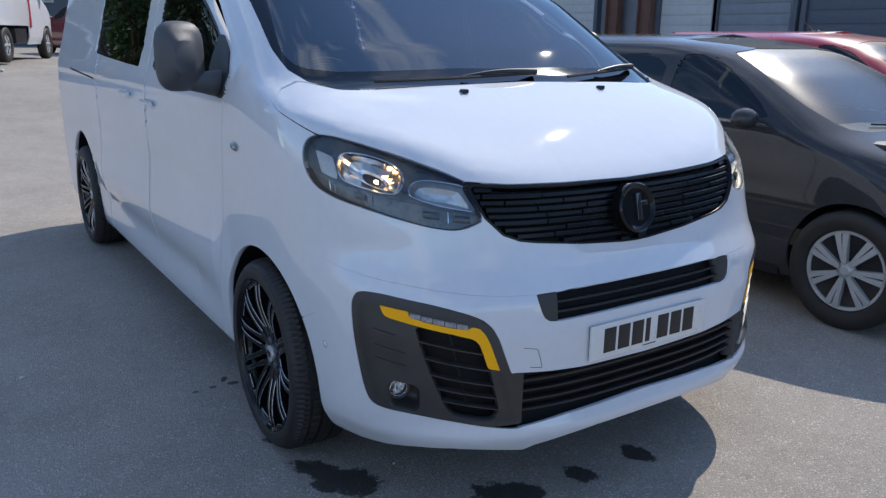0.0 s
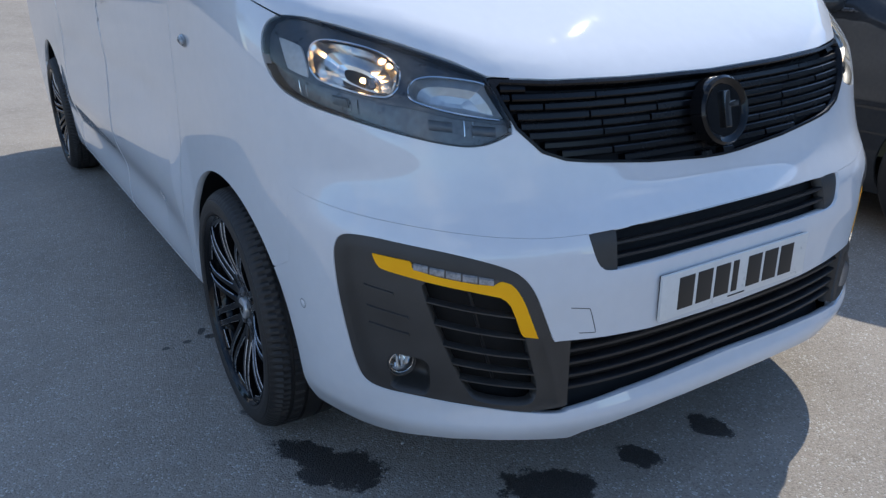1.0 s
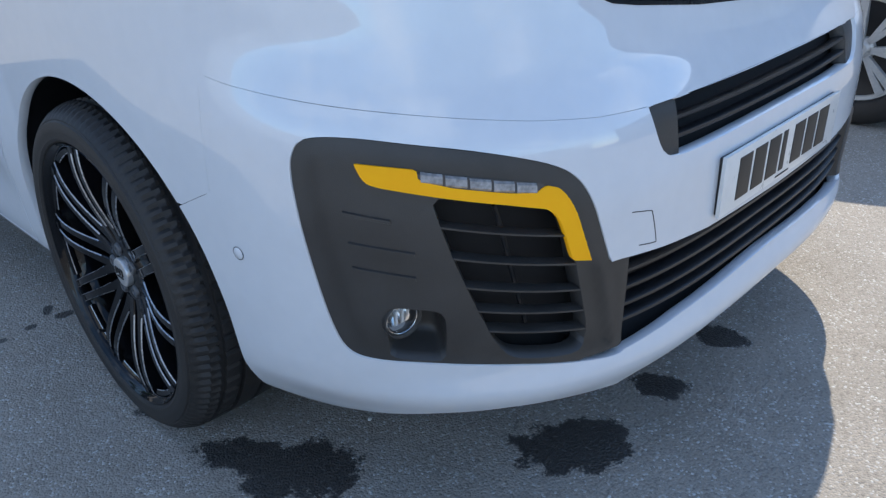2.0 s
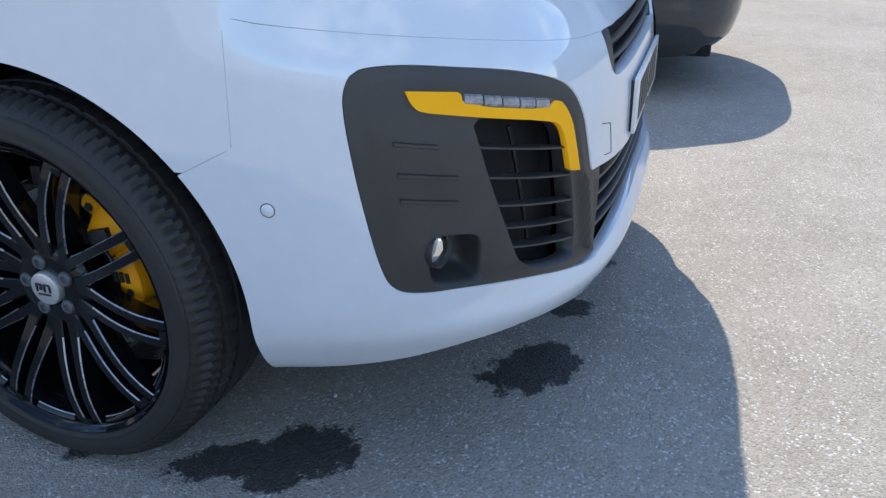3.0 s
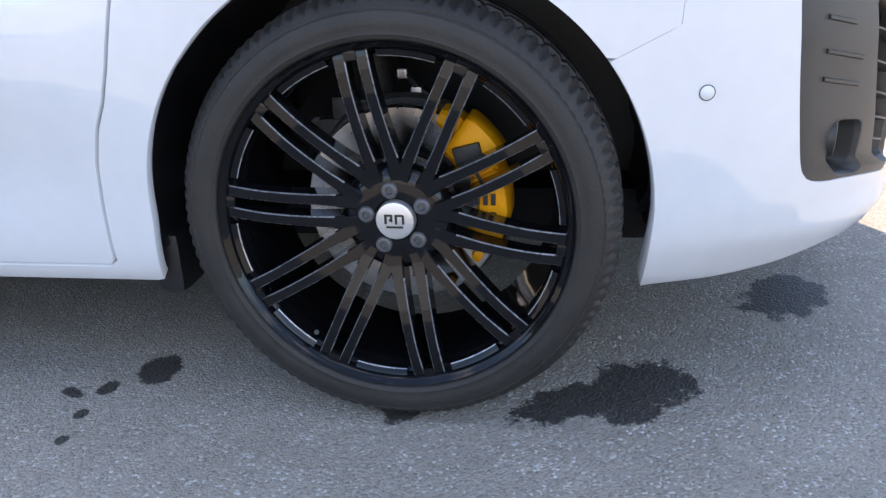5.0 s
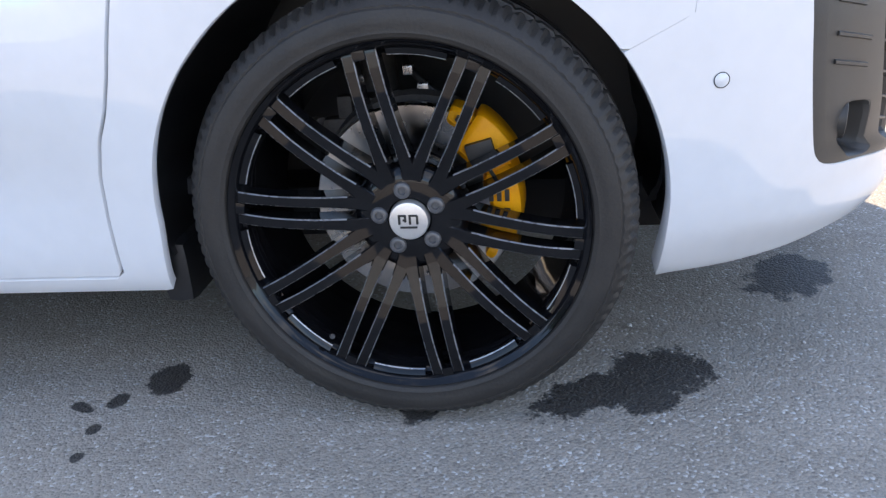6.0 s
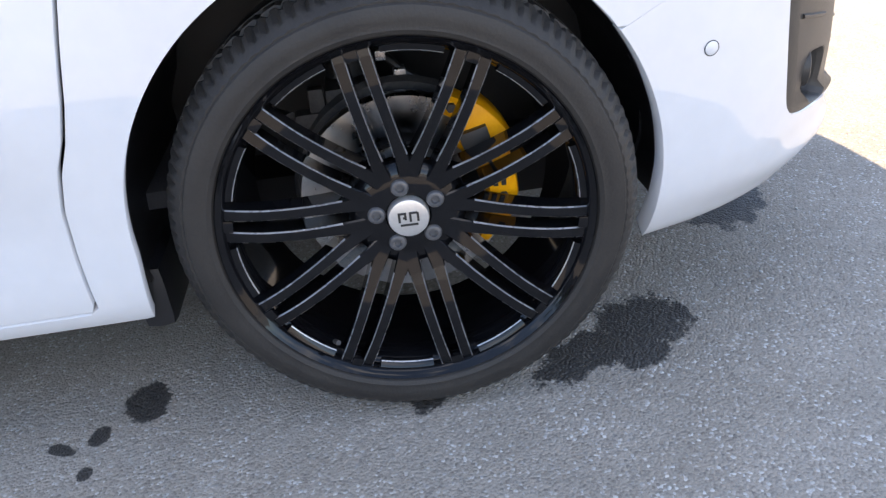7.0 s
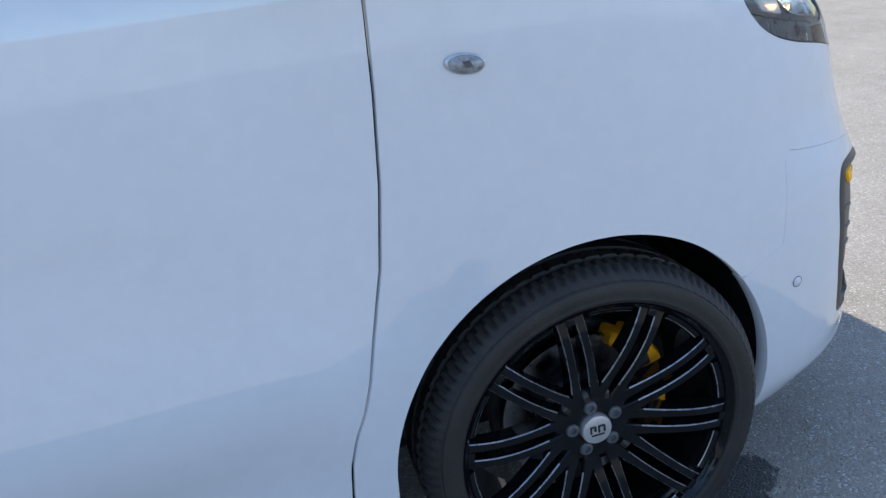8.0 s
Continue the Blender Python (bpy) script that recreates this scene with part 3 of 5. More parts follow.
for i in range(29):
    for k in range(8):
        tf.append((i * 9 + k, i * 9 + k + 1, (i + 1) * 9 + k + 1, (i + 1) * 9 + k))
part("tail_panel", mesh("tail_panel", tv, tf), WHITE, van)

# doors, panes
side_u = {-1: -steps((1.20, 2.45, 0.014), (2.45, 4.4, 0.03))[::-1], 1: steps((1.20, 4.4, 0.03))}
door_z = steps((0.26, 1.82, 0.0135))
for s in (-1, 1):
    only = lambda u, d, s=s: np.where(s * u > 0.9, d, 1.0)
    door = VAN.skin("front_door", lambda u, z, p: only(u, np.maximum(inside(FRONT_DOOR, p[..., 1], z) + 0.0016, -inside(FRONT_PANE, p[..., 1], z))), side_u[s], door_z, WHITE, van, thick=0.025)
    VAN.skin("window_pane", lambda u, z, p: only(u, inside(FRONT_PANE, p[..., 1], z) - 0.006), side_u[s], steps((1.2, 1.72, 0.0135)), DARK_PANE, door, out=-0.006, thick=0)
    VAN.skin("window_seal", lambda u, z, p: only(u, np.maximum(inside(FRONT_PANE, p[..., 1], z) - 0.002, -0.014 - inside(FRONT_PANE, p[..., 1], z))), side_u[s], steps((1.2, 1.72, 0.0135)), PLASTIC_BLACK, door, out=-0.003, thick=0.004)
    slide = VAN.skin("sliding_door", lambda u, z, p: only(u, np.maximum(inside(SLIDE_DOOR, p[..., 1], z) + 0.0012, -inside(SIDE_PANE, p[..., 1], z))), side_u[s], door_z, WHITE, van, thick=0.025)
    VAN.skin("window_pane", lambda u, z, p: only(u, inside(SIDE_PANE, p[..., 1], z)), side_u[s], steps((1.24, 1.72, 0.0135)), TINT, van, out=-0.004, thick=0.004)
    rail_y = np.linspace(2.72, 3.50, 24)
    v, f = VAN.bar([VAN.along(y, 1.172, s) for y in rail_y], np.interp(rail_y, [2.72, 3.5], [1.160, 1.188]), 0.016, 0.001, -0.02)
    part("slide_rail", mesh("slide_rail", v, f), VOID, van, "dark sliding door rail slot")
    for owner, y0, z0 in ((door, 1.345, 1.112), (slide, 1.80, 1.126)):
        cup = joined(VAN.dish(float(VAN.along(y0, z0, s)), z0, 0.075, 0.022, 0.0015, 0.012, sides=28, rings=5))
        part("handle_cup", mesh("handle_cup", *cup), WHITE, owner)
        hy = np.linspace(y0 - 0.085, y0 + 0.085, 14)
        v, f = VAN.bar([VAN.along(y, z0, s) for y in hy], np.full(14, z0 + 0.004), 0.022, 0.026, 0.012)
        part("door_handle", mesh("door_handle", v, f), WHITE, owner)

# windscreen, black border, wipers, jets
VAN.skin("windscreen_border", lambda u, z, p: np.maximum(inside(SCREEN, A(u), z) + 0.002, -inside(VIEW, A(u), z)), steps((-1.02, 1.02, 0.0125)), steps((1.255, 1.86, 0.0125)), SCREEN_BLACK, van, out=-0.004, thick=0.008)
glass = VAN.skin("windscreen", lambda u, z, p: inside(VIEW, A(u), z) - 0.006, steps((-1.0, 1.0, 0.02)), steps((1.30, 1.82, 0.02)), GLASS, van, out=-0.0065, thick=0)
glass.visible_shadow = False
for u0, z0, u1, z1 in ((-0.72, 1.277, 0.12, 1.297), (0.30, 1.283, 0.80, 1.310)):
    k = np.linspace(0, 1, 14)
    blade = tube(VAN.at(u0 + (u1 - u0) * k, z0 + (z1 - z0) * k, 0.012), 0.006, 6)
    arm = tube(VAN.at(u0 + (u1 - u0) * np.linspace(0.45, 1.0, 8), z0 + 0.004 + (z1 - z0) * np.linspace(0.45, 1.0, 8), 0.010 + 0.014 * np.sin(np.linspace(0, 3.0, 8))), [0.005, 0.006, 0.0065, 0.007, 0.0075, 0.008, 0.010, 0.012], 8)
    wiper = part("wiper", mesh("wiper", *arm), PLASTIC_BLACK, van)
    part("wiper_blade", mesh("wiper_blade", *blade), RUBBER, wiper)
for s in (-1, 1):
    c = VAN.at(s * 0.405, 1.2525, 0.0)
    part("washer_jet", mesh("washer_jet", *box(c[0] - 0.011, c[0] + 0.011, c[1] - 0.014, c[1] + 0.012, c[2] - 0.003, c[2] + 0.011, 0.004)), PLASTIC_BLACK, van)

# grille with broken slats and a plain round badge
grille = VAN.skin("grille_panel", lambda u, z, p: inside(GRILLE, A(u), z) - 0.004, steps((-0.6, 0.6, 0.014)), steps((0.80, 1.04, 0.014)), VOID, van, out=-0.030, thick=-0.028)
VAN.skin("grille_frame", lambda u, z, p: np.maximum(inside(GRILLE, A(u), z), -0.006 - inside(GRILLE, A(u), z)), steps((-0.6, 0.6, 0.008)), steps((0.80, 1.04, 0.006)), GRILLE_BLACK, van, out=0.001, thick=0.03)
rng = random.Random(4)
for i in range(10):
    z0 = 0.836 + 0.0195 * i
    for s in (-1, 1):
        u = 0.02
        while u < 0.56:
            w = rng.uniform(0.12, 0.34)
            us = np.linspace(u, min(u + w, 0.57), 16)
            zs = z0 + 0.05 * us**2 - 0.01
            ok = inside(GRILLE, -us, zs) < -0.009
            if ok.sum() > 2:
                us, zs = us[ok], zs[ok]
                v, f = VAN.bar(s * us, zs, 0.0155, -0.007 + rng.uniform(-0.001, 0.0015), -0.03)
                part("slat", mesh("slat", v, f, 30), GRILLE_BLACK, grille)
            u += w + 0.005
badge_c = VAN.at(0.0, 0.915, 0.012)
badge_turn = Matrix.Translation(badge_c) @ Matrix.Rotation(radians(-14), 4, "X") @ Matrix.Rotation(radians(90), 4, "Z")
badge = part("badge", mesh("badge", *turned([(0.0, 0.010), (0.060, 0.010), (0.066, 0.016), (0.074, 0.018), (0.080, 0.012), (0.082, -0.02)], 48)), WHEEL_BLACK, van, "gloss black round badge", badge_turn)
part("badge_mark", mesh("badge_mark", *joined(box(-0.020, -0.008, -0.012, 0.010, -0.040, 0.045, 0.004), box(-0.020, -0.008, -0.040, 0.0, 0.005, 0.020, 0.004))), BLACK_GLOSS, badge)


# slatted openings
# Closed near-black sheets stand in for the shaded depth behind the slats.
slot = VAN.skin("upper_intake", lambda u, z, p: inside(SLOT, A(u), z) - 0.004, steps((-0.43, 0.43, 0.012)), steps((0.62, 0.73, 0.01)), VOID, van, out=-0.045, thick=-0.04)
for z0 in (0.653, 0.682):
    us = np.linspace(-0.385, 0.385, 41)
    v, f = VAN.bar(us, z0 + 0.006 * (us / 0.4) ** 2, 0.009, -0.010, -0.032)
    part("intake_slat", mesh("intake_slat", v, f), PLASTIC_BLACK, slot)
for s in (-1, 1):
    VAN.skin("intake_blank", lambda u, z, p: np.maximum(inside(SLOT, A(u), z), np.maximum(0.335 - s * u, s * u - 0.42)), steps((-0.43, 0.43, 0.008)), steps((0.62, 0.73, 0.008)), PLASTIC, slot, out=-0.008, thick=0.03)
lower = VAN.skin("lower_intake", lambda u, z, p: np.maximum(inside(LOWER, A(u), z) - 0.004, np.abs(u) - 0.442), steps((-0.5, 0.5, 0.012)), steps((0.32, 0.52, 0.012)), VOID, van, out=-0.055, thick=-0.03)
for z0, w in ((0.356, 0.437), (0.386, 0.437), (0.418, 0.437), (0.450, 0.437)):
    us = np.linspace(-w, w, 45)
    v, f = VAN.bar(us, z0 + 0.010 * (us / 0.45) ** 2, 0.0095, -0.010, -0.034)
    part("intake_slat", mesh("intake_slat", v, f), PLASTIC_BLACK, lower)

# corner pockets with yellow accents, lamps and vents
fog_at = (-0.735, 0.419)
for s in (-1, 1):
    m = (lambda u: u) if s < 0 else (lambda u: -u)
    lo, hi = (-0.90, -0.41) if s < 0 else (0.41, 0.90)
    pu, pz = steps((lo, hi, 0.0055)), steps((0.33, 0.74, 0.0055))

    def pocket_field(u, z, p, m=m):
        field = np.minimum(inside(POCKET, m(u), z), np.maximum(inside(LOWER, m(u), z), m(u) + 0.434))
        d = np.maximum(field + 0.001, -inside(VENT, m(u), z))
        hole = (np.abs(m(u) - fog_at[0]) ** 4.6 + np.abs((z - fog_at[1] + 0.15 * (m(u) - fog_at[0])) / 1.12) ** 4.6) ** (1 / 4.6) - 0.038
        return np.maximum(d, -hole)

    def pocket_depth(u, z, m=m):
        """A rounded frame that rolls in from the bumper to the flat of the trim."""
        deep = -np.minimum(inside(POCKET, m(u), z), np.maximum(inside(LOWER, m(u), z), m(u) + 0.434))
        k = np.clip((deep - 0.016) / 0.016, 0, 1)
        bead = np.sin(np.pi / 2 * np.clip(deep / 0.016, 0, 1)) * np.clip((inside(ACCENT, m(u), z) - 0.003) / 0.012, 0, 1)
        return -0.003 + (0.006 * bead + 0.009) * (1 - k * k * (3 - 2 * k)) - 0.009

    pocket = VAN.skin("corner_trim", pocket_field, pu, pz, PLASTIC, van, out=pocket_depth, thick=0.035, label="grained dark plastic corner trim")
    VAN.skin("accent", lambda u, z, p: inside(ACCENT, m(u), z), steps((lo, hi, 0.005)), steps((0.49, 0.71, 0.005)), YELLOW, pocket, out=-0.0075, thick=0.011, label="bright yellow accent strip")
    strip = VAN.skin("running_lamp", lambda u, z, p: inside(LED, m(u), z) + 0.001, steps((lo, hi, 0.005)), steps((0.63, 0.70, 0.004)), LAMP_DARK, pocket, out=-0.0095, thick=0.006)
    for k in range(5):
        uu = -0.709 + 0.0288 * k
        zz = 0.6690 + (uu + 0.709) * -0.232
        v, f = VAN.bar(-s * np.linspace(uu - 0.0128, uu + 0.0128, 5), zz - np.linspace(-0.0025, 0.0025, 5), 0.0160, -0.0060, -0.012)
        part("lamp_cell", mesh("lamp_cell", v, f), LED_CLEAR, strip, "pale daytime running lamp cell")
    # Vent closed by a sheet with the shade in its colour.
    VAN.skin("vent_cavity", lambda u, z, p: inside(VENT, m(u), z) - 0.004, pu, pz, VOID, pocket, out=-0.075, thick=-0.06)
    for z0 in (0.401, 0.437, 0.476, 0.522, 0.570):
        row = np.linspace(-0.73, -0.48, 120)
        within = row[inside(VENT, row, z0 - 0.25 * (row + 0.60)) < -0.001]
        if len(within) > 4:
            us = np.linspace(within[0] - 0.006, within[-1] + 0.006, 14)
            v, f = VAN.bar(-s * us, z0 - 0.25 * (us + 0.60), 0.0050, -0.013, -0.036)
            part("vent_slat", mesh("vent_slat", v, f), PLASTIC, pocket)
    stay_z = np.linspace(0.39, 0.61, 8)
    part("vent_stay", mesh("vent_stay", *tube(VAN.at(-s * np.linspace(-0.575, -0.625, 8), stay_z, -0.052), 0.004, 6)), PLASTIC_BLACK, pocket)
    for u0, u1, z0 in ((-0.811, -0.733, 0.532), (-0.813, -0.733, 0.572), (-0.817, -0.760, 0.620)):
        us = np.linspace(u0, u1, 7)
        v, f = VAN.bar(-s * us, z0 - 0.22 * (us - u0), 0.0075, -0.0085, -0.016)
        part("trim_rib", mesh("trim_rib", v, f), PLASTIC, pocket)
    su, sz = -s * fog_at[0], fog_at[1]
    part("lamp_socket", mesh("lamp_socket", *VAN.dish(su, sz, 0.0395, 0.0445, -0.0115, 0.055, 6.0, square=0.42, shear=s * 0.15)), PLASTIC, pocket)
    fog_c = Vector((s * 0.788, -0.642, 0.438))
    fog_n = Vector(VAN.normal(np.array(su), np.array(sz)))
    turn = (Vector((0, -1, 0)) * 0.70 + fog_n * 0.30).normalized().to_track_quat("-X", "Z").to_matrix().to_4x4()
    fog = part("fog_lamp", mesh("fog_lamp", *turned([(0.030, 0.0), (0.031, 0.012), (0.026, 0.014), (0.020, 0.004), (0.008, -0.012), (0.0, -0.014)], 32)), CHROME, pocket, "round chrome fog lamp", Matrix.Translation(fog_c) @ turn)
    part("fog_housing", mesh("fog_housing", *turned([(0.0312, -0.020), (0.0322, 0.019), (0.0308, 0.020), (0.0303, 0.010)], 32)), PLASTIC, fog)
    part("fog_lens", mesh("fog_lens", *turned([(0.0, 0.021), (0.012, 0.020), (0.022, 0.0165), (0.0265, 0.013)], 32)), LENS, fog)
    for k in (-0.011, 0.0, 0.011):
        part("lens_rib", mesh("lens_rib", *box(-0.017, -0.010, k - 0.0018, k + 0.0018, -0.018, 0.018, 0.001)), FROST, fog)

# headlamps
BOWL = chaikin([(-0.928, 1.06), (-0.915, 1.097), (-0.882, 1.112), (-0.832, 1.11), (-0.764, 1.091), (-0.738, 1.066), (-0.74, 1.04), (-0.757, 1.012), (-0.783, 1.001), (-0.89, 1.022), (-0.921, 1.034)], 2)
SIDE_BOWL = chaikin([(-0.733, 1.012), (-0.724, 1.034), (-0.708, 1.044), (-0.673, 1.047), (-0.592, 1.033), (-0.578, 1.022), (-0.553, 0.962), (-0.556, 0.955), (-0.57, 0.955), (-0.66, 0.974), (-0.722, 0.996)], 2)
MARKER = chaikin([(-0.99, 1.106), (-0.984, 1.11), (-0.938, 1.098), (-0.932, 1.092), (-0.934, 1.034), (-0.938, 1.03), (-0.984, 1.042), (-0.99, 1.048)], 1)
BAND = np.array([(-1.04, 1.062), (-1.003, 1.041), (-0.919, 1.018), (-0.834, 1.003), (-0.78, 0.99), (-0.725, 0.983), (-0.659, 0.964), (-0.548, 0.944), (-0.52, 0.9), (-0.75, 0.88), (-1.05, 0.95)])
for s in (-1, 1):
    m = (lambda u: u) if s < 0 else (lambda u: -u)
    lo, hi = (-1.05, -0.52) if s < 0 else (0.52, 1.05)
    lu, lz = steps((lo, hi, 0.0125)), steps((0.89, 1.17, 0.009))
    fu, fz = steps((lo, hi, 0.006)), steps((0.89, 1.17, 0.005))
    lamp = VAN.skin("headlamp", lambda u, z, p: inside(LAMP, m(u), z) - 0.006, lu, lz, VOID, van, out=-0.075, thick=0, label="clear headlamp with chrome reflectors, dipped beam lit")
    VAN.skin("lamp_bezel", lambda u, z, p: np.maximum(np.maximum(inside(LAMP, m(u), z) + 0.001, -inside(BAND, m(u), z)), np.maximum(-inside(BOWL, m(u), z), np.maximum(-inside(SIDE_BOWL, m(u), z), -inside(MARKER, m(u), z)))), fu, fz, LAMP_DARK, lamp, out=-0.020, thick=0.02)
    VAN.skin("lamp_band", lambda u, z, p: np.maximum(inside(LAMP, m(u), z) + 0.001, inside(BAND, m(u), z)), fu, fz, LAMP_MID, lamp, out=-0.026, thick=0.012)
    VAN.skin("lamp_surround", lambda u, z, p: np.maximum(inside(LAMP, m(u), z) + 0.001, -0.0042 - inside(LAMP, m(u), z)), steps((lo, hi, 0.007)), steps((0.89, 1.17, 0.006)), PLASTIC_BLACK, lamp, out=-0.004, thick=0.028)
    lens = VAN.skin("lens", lambda u, z, p: inside(LAMP, m(u), z) + 0.0015, lu, lz, LENS, lamp, out=0.0, thick=0)
    lens.visible_shadow = False
    for name, poly, mid, deep, mat in (("reflector", BOWL, (-0.834, 1.057), 0.062, CHROME), ("side_reflector", SIDE_BOWL, (-0.643, 0.999), 0.036, SILVER)):
        # faceted bowl: rings drawn in from the rim towards the bulb seat
        rim = poly[:: max(1, len(poly) // 22)]
        rv, n = [], len(rim)
        for q, d in ((1.0, 0.018), (0.93, 0.024), (0.82, 0.018 + 0.55 * deep), (0.55, 0.018 + 0.85 * deep), (0.22, 0.018 + deep)):
            for a, b in rim:
                rv.append(VAN.at(-s * (mid[0] + (a - mid[0]) * q), mid[1] + (b - mid[1]) * q, -d))
        rf = [(i * n + k, i * n + (k + 1) % n, (i + 1) * n + (k + 1) % n, (i + 1) * n + k) for i in range(4) for k in range(n)] + [tuple(4 * n + k for k in range(n))]
        part(name, mesh(name, rv, rf, 8), mat, lamp)
        loop = [VAN.at(-s * a, b, -0.018) for a, b in list(poly) + [poly[0]]]
        part("reflector_ring", mesh("reflector_ring", *tube(loop, 0.0026, 6)), CHROME, lamp)
    VAN.skin("marker_lens", lambda u, z, p: inside(MARKER, m(u), z) + 0.001, fu, fz, FROST, lamp, out=-0.017, thick=0.02, label="white marker lens")
    for k in range(26):
        u0 = -1.005 + 0.017 * k
        if k not in (2, 3, 8, 9, 10, 22, 23):
            continue
        z0 = float(np.interp(u0, [-1.0, -0.83, -0.66, -0.55], [1.012, 0.980, 0.946, 0.932]))
        tall = 0.032 if k % 3 else 0.024
        zs = np.linspace(z0 - tall / 2, z0 + tall / 2, 3)
        c = VAN.at(np.full(3, -s * u0), zs, -0.026)
        part("lamp_rib", mesh("lamp_rib", *tube(c, [0.0016, 0.0026, 0.0016], 6)), LAMP_GREY if k % 2 else CHROME, lamp)
    for u0, z0, w, h in ((-0.871, 0.990, 0.016, 0.020), (-0.595, 0.935, 0.022, 0.020), (-0.676, 0.948, 0.022, 0.020)):
        v, f = VAN.bar(-s * np.linspace(u0 - w, u0 + w, 5), z0 - 0.14 * np.linspace(-w, w, 5), h, -0.018, -0.03)
        part("lamp_step", mesh("lamp_step", v, f), LAMP_DARK, lamp)
    bulb_p = VAN.at(-s * -0.826, 1.054, -0.066)
    bulb = part("bulb", mesh("bulb", *turned([(0.0, 0.030), (0.004, 0.029), (0.0055, 0.024), (0.0055, 0.0)], 12)), BULB, lamp, "lit warm bulb", Matrix.Translation(bulb_p) @ Matrix.Rotation(radians(90), 4, "Z"))
    part("bulb_shade", mesh("bulb_shade", *box(bulb_p[0] - 0.010, bulb_p[0] + 0.010, bulb_p[1] - 0.040, bulb_p[1] - 0.034, bulb_p[2] - 0.012, bulb_p[2] + 0.010, 0.003)), LAMP_GREY, lamp)

# number plate with plain bars, sensors, tow cover, side repeater
plate = part("number_plate", mesh("number_plate", *box(-0.26, 0.26, -0.8935, -0.886, 0.486, 0.597, 0.002)), PLATE, van, "white number plate")
x = -0.205
for k in range(7):
    w = 0.05 if k != 3 else 0.02
    part("plate_bar", mesh("plate_bar", *box(x, x + w, -0.8947, -0.893, 0.503, 0.582, 0.0004)), INK, plate)
    x += w + (0.011 if k != 3 else 0.034)
part("plate_bar", mesh("plate_bar", *box(-0.03, 0.03, -0.8947, -0.893, 0.4915, 0.4945, 0.0003)), INK, plate)
part("plate_holder", mesh("plate_holder", *box(-0.256, 0.256, -0.8865, -0.862, 0.489, 0.594, 0.003)), PLASTIC_BLACK, van)
for s in (-1, 1):
    for uu, zz in ((-0.971, 0.529),):
        ring = [(0.0, 0.0025), (0.0085, 0.0022), (0.0100, 0.001), (0.0104, -0.006)]
        n = Vector(VAN.normal(np.array(-s * uu), np.array(zz)))
        at = Matrix.Translation(VAN.at(-s * uu, zz, 0.0)) @ n.to_track_quat("-X", "Z").to_matrix().to_4x4()
        dot = part("parking_sensor", mesh("parking_sensor", *turned(ring, 28)), WHITE, van, "", at)
        part("sensor_gap", mesh("sensor_gap", *turned([(0.0100, 0.0008), (0.0113, 0.0008)], 28)), VOID, dot)
    c = [VAN.along(0.225, 1.052, s), 1.0555]
    base = VAN.dish(float(c[0]) + s * -0.04, 1.054, 0.031, 0.016, 0.003, -0.006, sides=32, rings=6)
    rep = part("side_repeater", mesh("side_repeater", *base), SILVER, van, "oval clear side repeater")
    lensv = VAN.dish(float(c[0]) + s * -0.04, 1.054, 0.028, 0.0135, 0.007, -0.007, sides=32, rings=6)
    part("repeater_lens", mesh("repeater_lens", *lensv), LED_CLEAR, rep)
    v, f = VAN.bar(float(c[0]) + s * -0.04 + np.linspace(-0.006, 0.006, 4), np.full(4, 1.054), 0.012, 0.0148, 0.006)
    part("repeater_bulb", mesh("repeater_bulb", v, f), LAMP_DARK, rep)
cover = chaikin([(-0.440, 0.568), (-0.438, 0.568), (-0.402, 0.559), (-0.398, 0.557), (-0.384, 0.501), (-0.386, 0.498), (-0.440, 0.510)], 2)[1:-6]
part("tow_cover_joint", mesh("tow_cover_joint", *tube(VAN.at(cover[:, 0], cover[:, 1], 0.0002), 0.0008, 6)), VOID, van)

# door mirrors
for s in (-1, 1):
    mv = []
    rings = 12
    for i in range(rings + 1):
        a = i / rings
        k = math.sin(math.pi * min(max(a, 0.06), 0.98)) ** 0.45
        for j in range(24):
            t = 2 * math.pi * j / 24
            cx, cz = abs(math.cos(t)) ** 0.6 * math.copysign(1, math.cos(t)), abs(math.sin(t)) ** 0.6 * math.copysign(1, math.sin(t))
            mv.append((s * (1.072 + 0.090 * k * cx), 0.30 + 0.15 * a - 0.02 * cx, 1.352 + 0.120 * k * cz) if s < 0 else (0.95 + 0.15 * a, 0.56 + 0.090 * k * cx, 1.352 + 0.120 * k * cz))
    mf = [(i * 24 + j, i * 24 + (j + 1) % 24, (i + 1) * 24 + (j + 1) % 24, (i + 1) * 24 + j) for i in range(rings) for j in range(24)]
    mf += [tuple(range(24))[::-1], tuple(rings * 24 + j for j in range(24))]
    mirror = part("door_mirror", mesh("door_mirror", mv, mf, 60), GREY_PLASTIC, van, "weathered grey plastic door mirror")
    arm = tube([(s * (1.07 if s < 0 else 1.0), 0.375 if s < 0 else 0.52, 1.275), (s * 0.99, 0.38 if s < 0 else 0.45, 1.262), (s * 0.92, 0.39, 1.255)], [0.034, 0.040, 0.052], 14)
    part("mirror_arm", mesh("mirror_arm", *arm), GREY_PLASTIC, mirror)
    only = lambda u, d, s=s: np.where(s * u > 0.9, d, 1.0)
    SAIL = np.array([(0.31, 1.218), (0.34, 1.207), (0.50, 1.222), (0.52, 1.28), (0.50, 1.42), (0.46, 1.43), (0.36, 1.37), (0.30, 1.29)])
    VAN.skin("mirror_foot", lambda u, z, p: only(u, inside(SAIL, p[..., 1], z)), side_u[s], steps((1.2, 1.46, 0.012)), PLASTIC_BLACK, mirror, out=0.006, thick=0.02)

